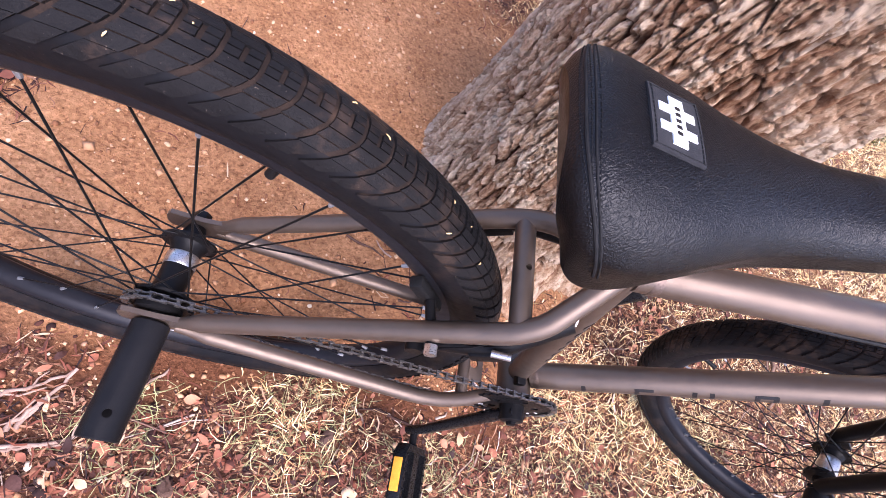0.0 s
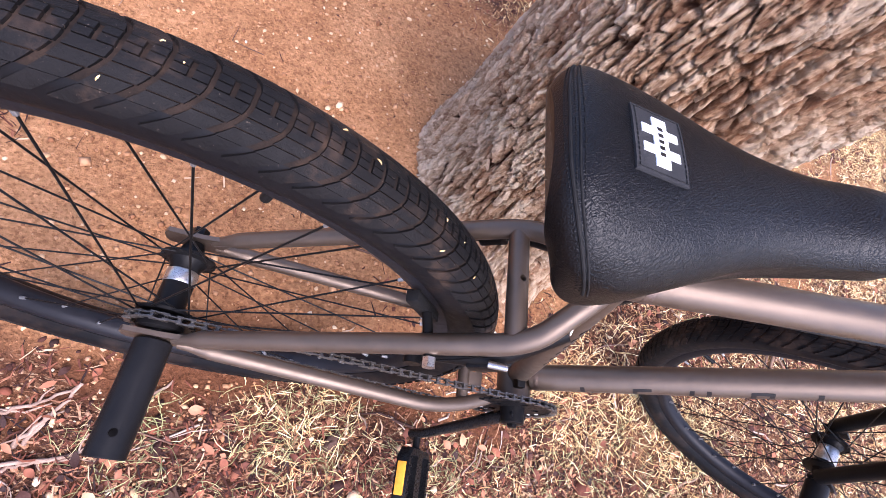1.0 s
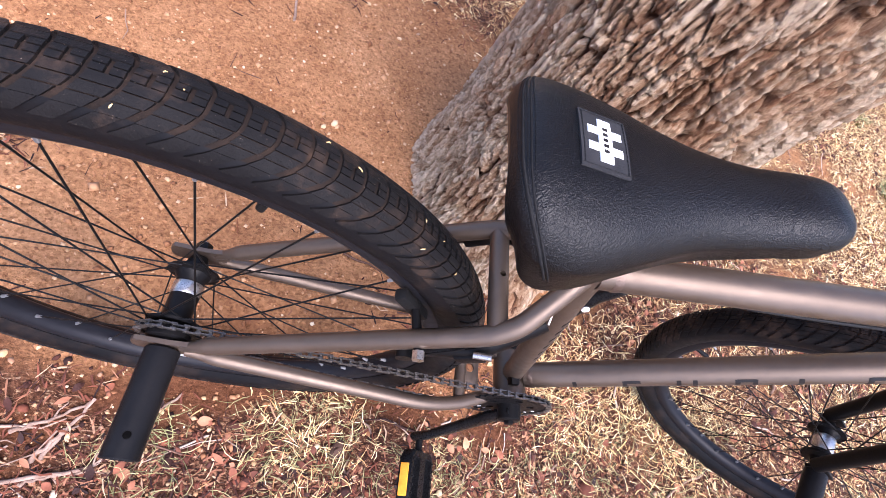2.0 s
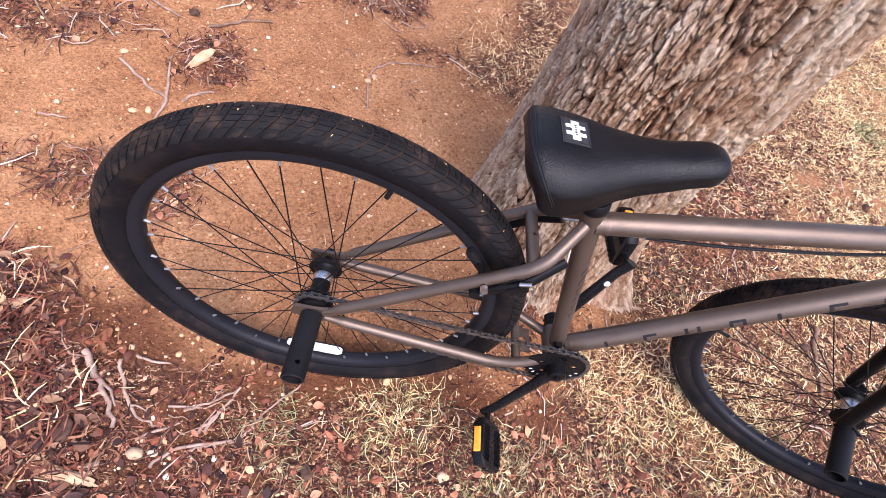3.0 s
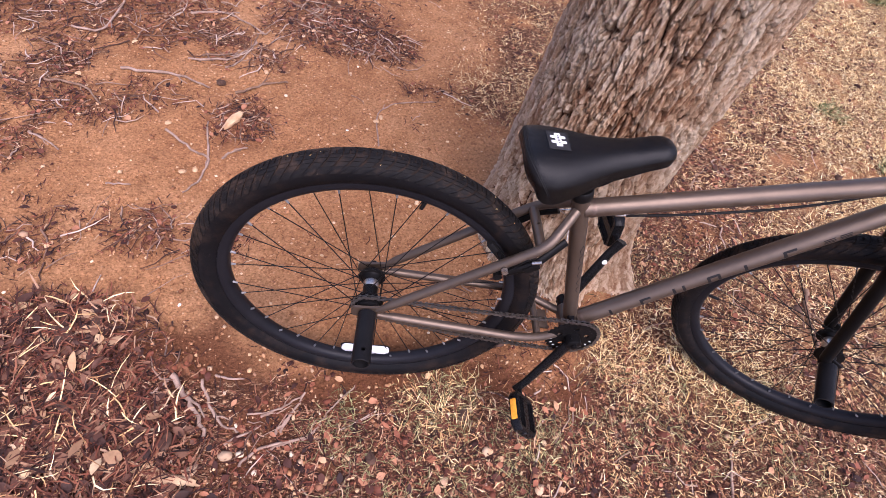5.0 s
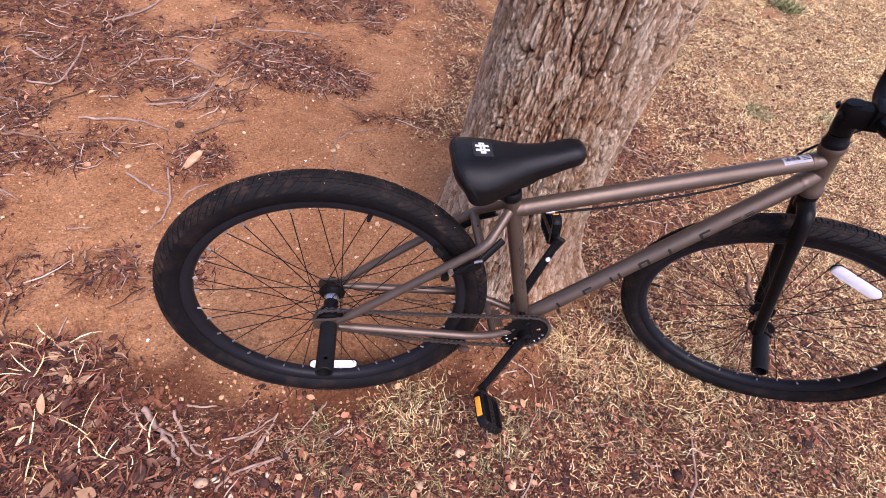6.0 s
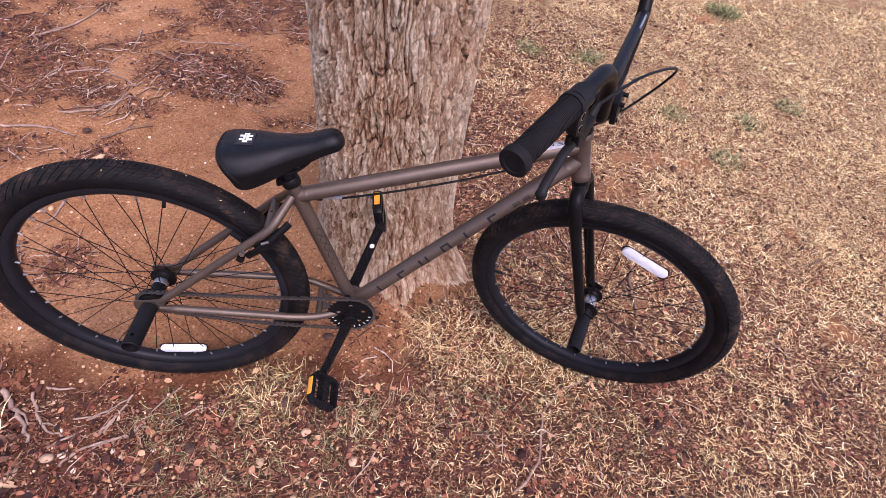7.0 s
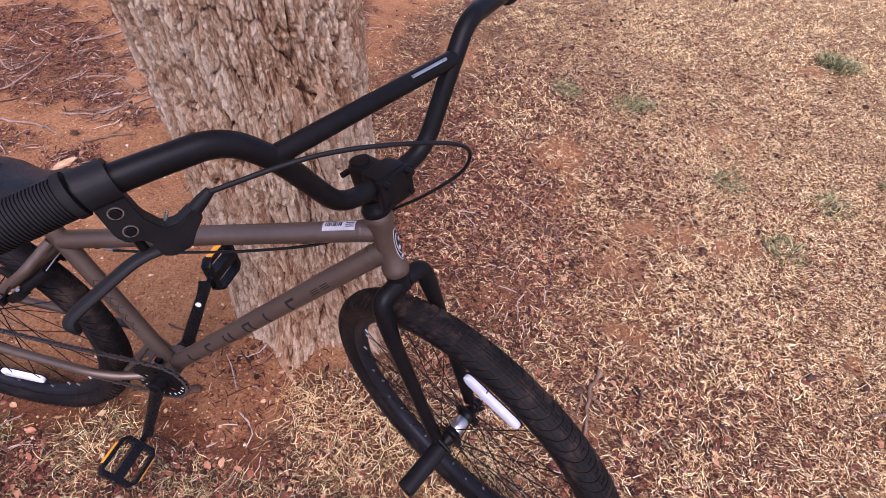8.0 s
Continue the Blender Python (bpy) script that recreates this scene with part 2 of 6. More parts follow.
PALE_STRAW = stuff_mat("pale_straw", [(0.0, (0.07, 0.024, 0.012)), (0.28, (0.34, 0.16, 0.065)), (0.46, (0.82, 0.53, 0.20)), (0.74, (0.98, 0.79, 0.37)), (1.0, (0.99, 0.89, 0.54))])
GREEN = stuff_mat("green_blades", [(0.0, (0.12, 0.12, 0.05)), (0.5, (0.25, 0.24, 0.10)), (1.0, (0.48, 0.43, 0.21))])
LITTER = stuff_mat("brown_litter", [(0.0, (0.014, 0.006, 0.005)), (0.4, (0.062, 0.020, 0.012)), (0.72, (0.19, 0.058, 0.030)), (0.92, (0.30, 0.145, 0.078)), (1.0, (0.52, 0.36, 0.22))])
PEBBLE = stuff_mat("pale_pebbles", [(0.0, (0.32, 0.15, 0.07)), (0.45, (0.52, 0.31, 0.15)), (0.8, (0.70, 0.49, 0.28)), (1.0, (0.80, 0.66, 0.48))], 0.7)
LEAF = stuff_mat("dry_leaf", [(0.0, (0.18, 0.09, 0.045)), (0.4, (0.38, 0.22, 0.11)), (0.75, (0.54, 0.36, 0.19)), (1.0, (0.62, 0.47, 0.28))], 0.6)
TWIG = surface("weathered_twig", (0.15, 0.088, 0.060), (0.40, 0.285, 0.215), 30, 0.85, 0.0, 0.9, 300)
DARK_TWIG = surface("brown_bark_stick", (0.10, 0.055, 0.035), (0.28, 0.18, 0.12), 26, 0.85, 0.0, 0.9, 260)
WOOD = surface("pale_broken_wood", (0.38, 0.22, 0.11), (0.60, 0.41, 0.24), 30, 0.8, 0.0, 0.8, 220)
TWIGLET = stuff_mat("small_twigs", [(0.0, (0.045, 0.020, 0.014)), (0.45, (0.15, 0.080, 0.052)), (0.8, (0.34, 0.225, 0.16)), (1.0, (0.58, 0.45, 0.36))])
BROWN_LEAF = stuff_mat("brown_curled_leaf", [(0.0, (0.030, 0.013, 0.009)), (0.5, (0.085, 0.034, 0.020)), (0.85, (0.20, 0.095, 0.052)), (1.0, (0.55, 0.37, 0.20))], 0.65)
RED_LEAF = stuff_mat("red_brown_leaf", [(0.0, (0.022, 0.009, 0.007)), (0.40, (0.090, 0.028, 0.016)), (0.7, (0.26, 0.088, 0.045)), (0.88, (0.42, 0.19, 0.10)), (1.0, (0.60, 0.38, 0.20))], 0.7)
CRUMB = stuff_mat("earth_crumbs", [(0.0, (0.20, 0.080, 0.034)), (0.5, (0.40, 0.185, 0.082)), (0.85, (0.54, 0.30, 0.15)), (1.0, (0.68, 0.46, 0.27))])
POD = surface("dark_seed_pod", (0.035, 0.02, 0.015), (0.11, 0.06, 0.04), 40, 0.7, 0.0, 0.7, 240)

# ---- shape helpers ----


def part(name, bm, material, parent=None, label="", at=None, smooth=True):
    """Links a bmesh (or a mesh) as one object, under a thing or a part if given."""
    if isinstance(bm, bmesh.types.BMesh):
        me = bpy.data.meshes.new(name)
        bmesh.ops.recalc_face_normals(bm, faces=bm.faces)
        bm.to_mesh(me)
        bm.free()
        me.materials.append(material)
        if smooth:
            me.shade_smooth()
            me.set_sharp_from_angle(angle=radians(42))
    else:
        me = bm
    ob = new(name, me)
    if parent is not None:
        ob.parent = parent
    ob.matrix_basis = at if at is not None else Matrix()
    if label:
        ob["label"] = label
    return ob


def round_path(points, radius=0.03, steps=6):
    """A polyline whose inner corners are rounded."""
    p = [Vector(q) for q in points]
    out = [p[0]]
    for a, b, c in zip(p, p[1:], p[2:]):
        r = min(radius, (a - b).length * 0.48, (c - b).length * 0.48)
        s, e = b + (a - b).normalized() * r, b + (c - b).normalized() * r
        for k in range(steps + 1):
            f = k / steps
            out.append((1 - f) ** 2 * s + 2 * f * (1 - f) * b + f * f * e)
    return out + [p[-1]]


def tube(points, radius, segs=16, bm=None, squash=None, caps=True):
    """Sweeps a round section along points. radius: one number or one per point; squash: (wide, high) factors."""
    bm = bm or bmesh.new()
    p = [Vector(q) for q in points]
    rad = radius if isinstance(radius, (list, tuple)) else [radius] * len(p)
    up = None
    rings = []
    for i, q in enumerate(p):
        d = (p[min(i + 1, len(p) - 1)] - p[max(i - 1, 0)]).normalized()
        if up is None:
            up = Vector((0, 0, 1)) if abs(d.z) < 0.95 else Vector((1, 0, 0))
        up = (up - d * up.dot(d)).normalized()
        side = d.cross(up)
        sw, sh = squash or (1, 1)
        rings.append([bm.verts.new(q + rad[i] * (math.cos(a) * side * sw + math.sin(a) * up * sh)) for a in (2 * math.pi * k / segs for k in range(segs))])
    for a, b in zip(rings, rings[1:]):
        for k in range(segs):
            bm.faces.new((a[k], a[(k + 1) % segs], b[(k + 1) % segs], b[k]))
    if caps:
        bm.faces.new(rings[0][::-1]), bm.faces.new(rings[-1])
    return bm


def lathe(profile, segs=32, axis="y", bm=None, at=(0, 0, 0), close=False):
    """Turns (along, radius) pairs round an axis."""
    bm = bm or bmesh.new()
    rings = []
    for s, r in profile:
        ring = []
        for k in range(segs):
            a = 2 * math.pi * k / segs
            c, d = r * math.cos(a), r * math.sin(a)
            v = {"y": (c, s, d), "x": (s, c, d), "z": (c, d, s)}[axis]
            ring.append(bm.verts.new(Vector(v) + Vector(at)))
        rings.append(ring)
    pairs = list(zip(rings, rings[1:])) + ([(rings[-1], rings[0])] if close else [])
    for a, b in pairs:
        for k in range(segs):
            bm.faces.new((a[k], a[(k + 1) % segs], b[(k + 1) % segs], b[k]))
    if not close:
        bm.faces.new(rings[0][::-1]), bm.faces.new(rings[-1])
    return bm


def block(size, m=None, bevel=0.0, bm=None, taper=None):
    """A box with bevelled edges at the pose m. taper: factor for x and y at its top."""
    b = bmesh.new()
    bmesh.ops.create_cube(b, size=1)
    for v in b.verts:
        if taper and v.co.z > 0:
            v.co.x, v.co.y = v.co.x * taper, v.co.y * taper
        v.co = Vector((v.co.x * size[0], v.co.y * size[1], v.co.z * size[2]))
    if bevel:
        bmesh.ops.bevel(b, geom=b.edges[:], offset=bevel, segments=2, affect="EDGES", profile=0.6)
    if m is not None:
        bmesh.ops.transform(b, matrix=m, verts=b.verts[:])
    return merged(bm, b)


def merged(into, b):
    if into is None:
        return b
    me = bpy.data.meshes.new("tmp")
    b.to_mesh(me)
    b.free()
    into.from_mesh(me)
    bpy.data.meshes.remove(me)
    return into


def carved(bm, cutter):
    """The first solid less the second."""
    obs = []
    for b in (bm, cutter):
        bmesh.ops.recalc_face_normals(b, faces=b.faces)
        me = bpy.data.meshes.new("tmp")
        b.to_mesh(me)
        b.free()
        obs.append(new("tmp", me))
    mod = obs[0].modifiers.new("cut", "BOOLEAN")
    mod.operation, mod.object, mod.solver = "DIFFERENCE", obs[1], "EXACT"
    dep = bpy.context.evaluated_depsgraph_get()
    out = bmesh.new()
    out.from_mesh(obs[0].evaluated_get(dep).to_mesh())
    for o in obs:
        me = o.data
        bpy.data.objects.remove(o)
        bpy.data.meshes.remove(me)
    return out


def arrays_mesh(name, verts, faces, material, smooth=True):
    """A mesh from numpy arrays; faces all of one size."""
    me = bpy.data.meshes.new(name)
    n, k = faces.shape
    me.vertices.add(len(verts)), me.loops.add(n * k), me.polygons.add(n)
    me.vertices.foreach_set("co", verts.astype(np.float32).ravel())
    me.loops.foreach_set("vertex_index", faces.astype(np.int32).ravel())
    me.polygons.foreach_set("loop_start", np.arange(0, n * k, k, dtype=np.int32))
    me.polygons.foreach_set("use_smooth", np.full(n, smooth))
    me.update(calc_edges=True)
    me.materials.append(material)
    return me


def hash2(i, j, s):
    v = np.sin(i * 127.1 + j * 311.7 + s * 74.7) * 43758.5453
    return v - np.floor(v)


def field(x, y, s=0, wrap=0):
    """Smooth value noise, 0 to 1; wrap: the period in x."""
    i, j = np.floor(x), np.floor(y)
    f, g = x - i, y - j
    f, g = f * f * (3 - 2 * f), g * g * (3 - 2 * g)
    w = (lambda k: np.mod(k, wrap)) if wrap else (lambda k: k)
    a, b = hash2(w(i), j, s), hash2(w(i + 1), j, s)
    c, d = hash2(w(i), j + 1, s), hash2(w(i + 1), j + 1, s)
    return (a * (1 - f) + b * f) * (1 - g) + (c * (1 - f) + d * f) * g


def cells(x, y, s=0, wrap=0):
    """Cell noise: gap between the two nearest seeds, and the cell's own number."""
    i, j = np.floor(x), np.floor(y)
    d1, d2, own = np.full(x.shape, 9.0), np.full(x.shape, 9.0), np.zeros(x.shape)
    for a in (-1, 0, 1):
        for b in (-1, 0, 1):
            u, v = i + a, j + b
            k = np.mod(u, wrap) if wrap else u
            d = np.hypot(u + 0.1 + 0.8 * hash2(k, v, s) - x, v + 0.1 + 0.8 * hash2(k, v, s + 5) - y)
            near = d < d1
            d2 = np.where(near, d1, np.minimum(d2, d))
            own = np.where(near, hash2(k, v, s + 9), own)
            d1 = np.where(near, d, d1)
    return d2 - d1, own


def step(a, b, v):
    f = np.clip((v - a) / (b - a), 0, 1)
    return f * f * (3 - 2 * f)

# ---- where the bicycle stands: its pose, its steering, its two contacts ----
WHEEL_R = 0.3675
AXLE = Vector((-0.0592, 0.125, 0.3715))
SIDE = Vector((-0.014, 1, -0.172)).normalized()
AHEAD = Vector((1, 0.014, 0))
AHEAD = (AHEAD - SIDE * AHEAD.dot(SIDE)).normalized()
UPRIGHT = AHEAD.cross(SIDE)
BIKE = Matrix.Translation(AXLE) @ Matrix((AHEAD, SIDE, UPRIGHT)).transposed().to_4x4()
HEAD_TOP, HEAD_UP = Vector((0.952, 0, 0.512)), Vector((-0.303, 0, 0.953)).normalized()
STEER = Matrix.Translation(HEAD_TOP) @ Matrix.Rotation(radians(-32), 4, HEAD_UP) @ Matrix.Translation(-HEAD_TOP)
FRONT = Vector((1.158, 0, -0.0045))


def lowest(m):
    return min((m @ Vector((WHEEL_R * math.cos(a), 0, WHEEL_R * math.sin(a))) for a in (radians(k) for k in range(360))), key=lambda p: p.z)


REST_R, REST_F = lowest(BIKE), lowest(BIKE @ STEER @ Matrix.Translation(FRONT))

# ---- ground ----
TREE = (0.517, 0.632)


def height(x, y):
    """The lie of the land: nearly flat, a slight rise at the tree's foot, small hollows."""
    x, y = np.asarray(x, float), np.asarray(y, float)
    f = np.clip((x - REST_R.x) / (REST_F.x - REST_R.x), 0, 1)
    h = REST_R.z + (REST_F.z - REST_R.z) * f
    d = np.hypot(x - TREE[0], y - TREE[1])
    h = h + 0.022 * np.exp(-((d - 0.2) / 0.16) ** 2)
    calm = np.minimum(step(0.03, 0.3, np.hypot(x - REST_R.x, y - REST_R.y)), step(0.03, 0.3, np.hypot(x - REST_F.x, y - REST_F.y)))
    return h + calm * (0.016 * (field(x * 2.1, y * 2.1, 1) - 0.5) + 0.007 * (field(x * 7, y * 7, 2) - 0.5)) - 0.001


def grassy(x, y):
    """Where dry grass covers the earth, 0 to 1."""
    far = step(2.6, 5.0, np.hypot(x, y))
    x, y = x + far * 3.4 * (field(x * 0.37, y * 0.37, 75) - 0.5), y + far * 3.4 * (field(x * 0.37, y * 0.37, 76) - 0.5)
    n = 0.6 * field(x * 2.6, y * 2.6, 3) + 0.4 * field(x * 7, y * 7, 4) - 0.5
    right = step(0.62, 1.05, x + 0.5 * n) * (0.58 + 0.42 * step(1.5, 2.3, x + 0.25 * y + 0.9 * n))
    near = step(0.04, -0.16, y + 0.25 * n) * step(-0.12, 0.3, x + 0.3 * n) * (0.34 + 0.2 * step(0.6, 0.9, x))
    foot = 0.7 * step(0.5, 0.75, x + 0.2 * n) * step(0.45, 0.2, y)
    behind = 0.6 * step(1.0, 1.5, y + 0.8 * n) * step(0.12, 0.6, x + 0.4 * n)
    tuft = 0.6 * step(0.28, 0.06, np.hypot(x - 0.36, y - 1.30)) + 0.5 * step(0.17, 0.04, np.hypot(x - 0.17, y + 0.02))
    g = np.clip(np.maximum.reduce([right, near, foot, behind, tuft]), 0, 1)
    bare = 0.75 * step(0.17, 0.08, np.hypot((x - 0.46) * 0.8, y - 0.25)) + 0.7 * step(0.24, 0.1, np.hypot(x - 1.36, (y - 1.5) * 0.55))
    return np.clip(g * (1 - 0.85 * np.clip(bare, 0, 1)) * (0.12 + 1.25 * field(x * 4.1, y * 4.1, 8) + 0.55 * field(x * 13, y * 13, 9)), 0, 1)


def littered(x, y):
    """Where brown litter lies thick, 0 to 1."""
    n = field(x * 3.1, y * 3.1, 6)
    heap = step(0.36, 0.12, np.hypot((x + 0.76) * 0.9, y + 0.12)) + 0.8 * step(0.05, -0.12, y) * step(0.9, 0.3, x) * step(-0.9, -0.5, x)
    ragged = 0.34 * (field(x * 8, y * 8, 73) - 0.5) + 0.2 * (field(x * 19, y * 19, 74) - 0.5)
    left = step(-0.85, -1.15, x + 0.5 * (n - 0.5)) * step(0.48, 0.72, field(x * 2.2, y * 2.2, 12) + ragged)
    back = step(0.54, 0.80, field(x * 2.4, y * 2.4, 17) + ragged) * step(1.1, 1.5, y + ragged) * step(0.6, 0.1, x + ragged)
    spots = step(0.16, 0.05, np.hypot(x + 0.62, y - 0.93)) + 0.8 * step(0.14, 0.04, np.hypot(x + 0.55, y - 0.42)) + step(0.28, 0.1, np.hypot((x + 0.42) * 0.7, y - 1.62)) + step(0.16, 0.05, np.hypot(x + 0.12, y - 1.5))
    for cx, cy, r in ((-1.38, 0.94, 0.2), (-1.18, 0.915, 0.13), (-0.44, 1.58, 0.16), (-0.31, 1.5, 0.12), (-1.27, 1.12, 0.1), (-0.727, 0.5, 0.09), (-0.75, 0.41, 0.11), (-1.1, 0.33, 0.14), (-1.29, 0.63, 0.16), (-0.6, 1.31, 0.08), (-1.6, 1.22, 0.2)):
        spots = spots + 0.8 * step(1.25 * r, 0.2 * r, np.hypot(x - cx, y - cy) + 1.0 * r * (field(x * 17, y * 17, 61) - 0.5) + 1.2 * r * (field(x * 7, y * 7, 62) - 0.5))
    foot = 0.9 * step(0.55, 0.15, np.hypot(x - 1.05, (y - 0.95) * 0.8)) + 0.75 * step(0.55, 0.8, x) * step(3.4, 1.8, x) * step(0.36, 0.62, field(x * 2.7, y * 2.7, 18) + 0.3 * (field(x * 9, y * 9, 19) - 0.5))
    root = 0.5 * step(0.34, 0.1, np.hypot(x - 0.5, (y - 0.15) * 0.8))
    return np.clip(heap + left + back + spots + foot + root, 0, 1)


def spaced(near0, near1, fine, reach, grow=1.22):
    """Grid lines: fine between near0 and near1, then ever wider out to reach."""
    mid = list(np.arange(near0, near1 + fine, fine))
    lo, hi, d = [near0], [mid[-1]], fine
    while hi[-1] < reach:
        d *= grow
        lo.append(lo[-1] - d), hi.append(hi[-1] + d)
    return np.array(lo[:0:-1] + mid + hi[1:])


def build_ground():
    gx, gy = spaced(-1.7, 3.4, 0.014, 2500), spaced(-0.7, 3.2, 0.014, 2500)
    x, y = np.meshgrid(gx, gy)
    z = height(x, y)
    close = np.exp(-(np.maximum(0, np.hypot(x - 0.6, y - 0.8) - 2.6) / 1.2) ** 2)
    z = z + close * (0.006 * (field(x * 24, y * 24, 21) - 0.5) + 0.004 * (field(x * 52, y * 52, 22) - 0.5))
    z = np.where(np.hypot(x, y) > 8, 0, z)
    n, m = len(gx), len(gy)
    idx = np.arange(n * m).reshape(m, n)
    faces = np.stack([idx[:-1, :-1], idx[:-1, 1:], idx[1:, 1:], idx[1:, :-1]], -1).reshape(-1, 4)
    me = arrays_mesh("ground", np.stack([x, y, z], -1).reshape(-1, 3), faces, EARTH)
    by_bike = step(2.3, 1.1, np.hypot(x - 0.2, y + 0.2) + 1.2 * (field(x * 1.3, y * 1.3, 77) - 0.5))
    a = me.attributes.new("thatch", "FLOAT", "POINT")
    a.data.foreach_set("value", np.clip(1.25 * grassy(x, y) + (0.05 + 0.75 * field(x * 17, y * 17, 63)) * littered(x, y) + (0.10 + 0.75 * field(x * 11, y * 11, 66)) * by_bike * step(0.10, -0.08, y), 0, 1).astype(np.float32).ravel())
    # dark soil mask, drawn up under the wheel to carry its painted shade
    a = me.attributes.new("soil_and_shade", "FLOAT", "POINT")
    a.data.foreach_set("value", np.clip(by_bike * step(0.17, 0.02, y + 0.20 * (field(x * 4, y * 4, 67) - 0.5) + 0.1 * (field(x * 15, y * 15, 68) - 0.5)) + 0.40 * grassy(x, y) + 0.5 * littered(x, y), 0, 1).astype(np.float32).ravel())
    # thatch turns paler towards the far right
    a = me.attributes.new("pale_far", "FLOAT", "POINT")
    a.data.foreach_set("value", step(1.4, 3.2, x + 0.35 * y + 0.8 * (field(x * 2, y * 2, 65) - 0.5)).astype(np.float32).ravel())
    tagged(new("ground", me), "bare reddish orange earth with dry straw-coloured grass", "ground", kind="structure")


build_ground()

# ---- tree ----


def bark_relief(u, z):
    """Height (0 to 1) and tone of the bark: cracked plates in long strips, with braided furrows between them."""
    wu = u + 0.009 * (field(u * 34, z * 11, 32) - 0.5) + 0.004 * (field(u * 120, z * 50, 33) - 0.5) + 0.07 * (field(u * 2.2, z * 1.7, 31) - 0.5)
    wz = z + 0.04 * (field(u * 34, z * 14, 34) - 0.5) + 0.012 * (field(u * 130, z * 70, 49) - 0.5)
    vary = field(u * 9, z * 3.5, 48)
    braid = np.abs(field(wu * 58, wz * 9, 35) - 0.5)
    furrow = step(0.0, 0.05 + 0.07 * vary, braid)
    g1, own1 = cells(wu * 66, wz * 12, 36)
    g2, own2 = cells(wu * 135, wz * 28, 37)
    g3, own3 = cells(wu * 270, wz * 80, 38)
    plate, chip, flake = step(0.0, 0.10, g1), step(0.0, 0.12, g2), step(0.0, 0.16, g3)
    rough = field(u * 560, z * 230, 42)
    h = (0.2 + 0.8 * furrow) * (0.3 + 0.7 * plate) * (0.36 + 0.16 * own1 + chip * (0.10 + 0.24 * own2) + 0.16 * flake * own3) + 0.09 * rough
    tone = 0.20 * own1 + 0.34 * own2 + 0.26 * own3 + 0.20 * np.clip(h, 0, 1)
    return np.clip(h, 0, 1.2), tone


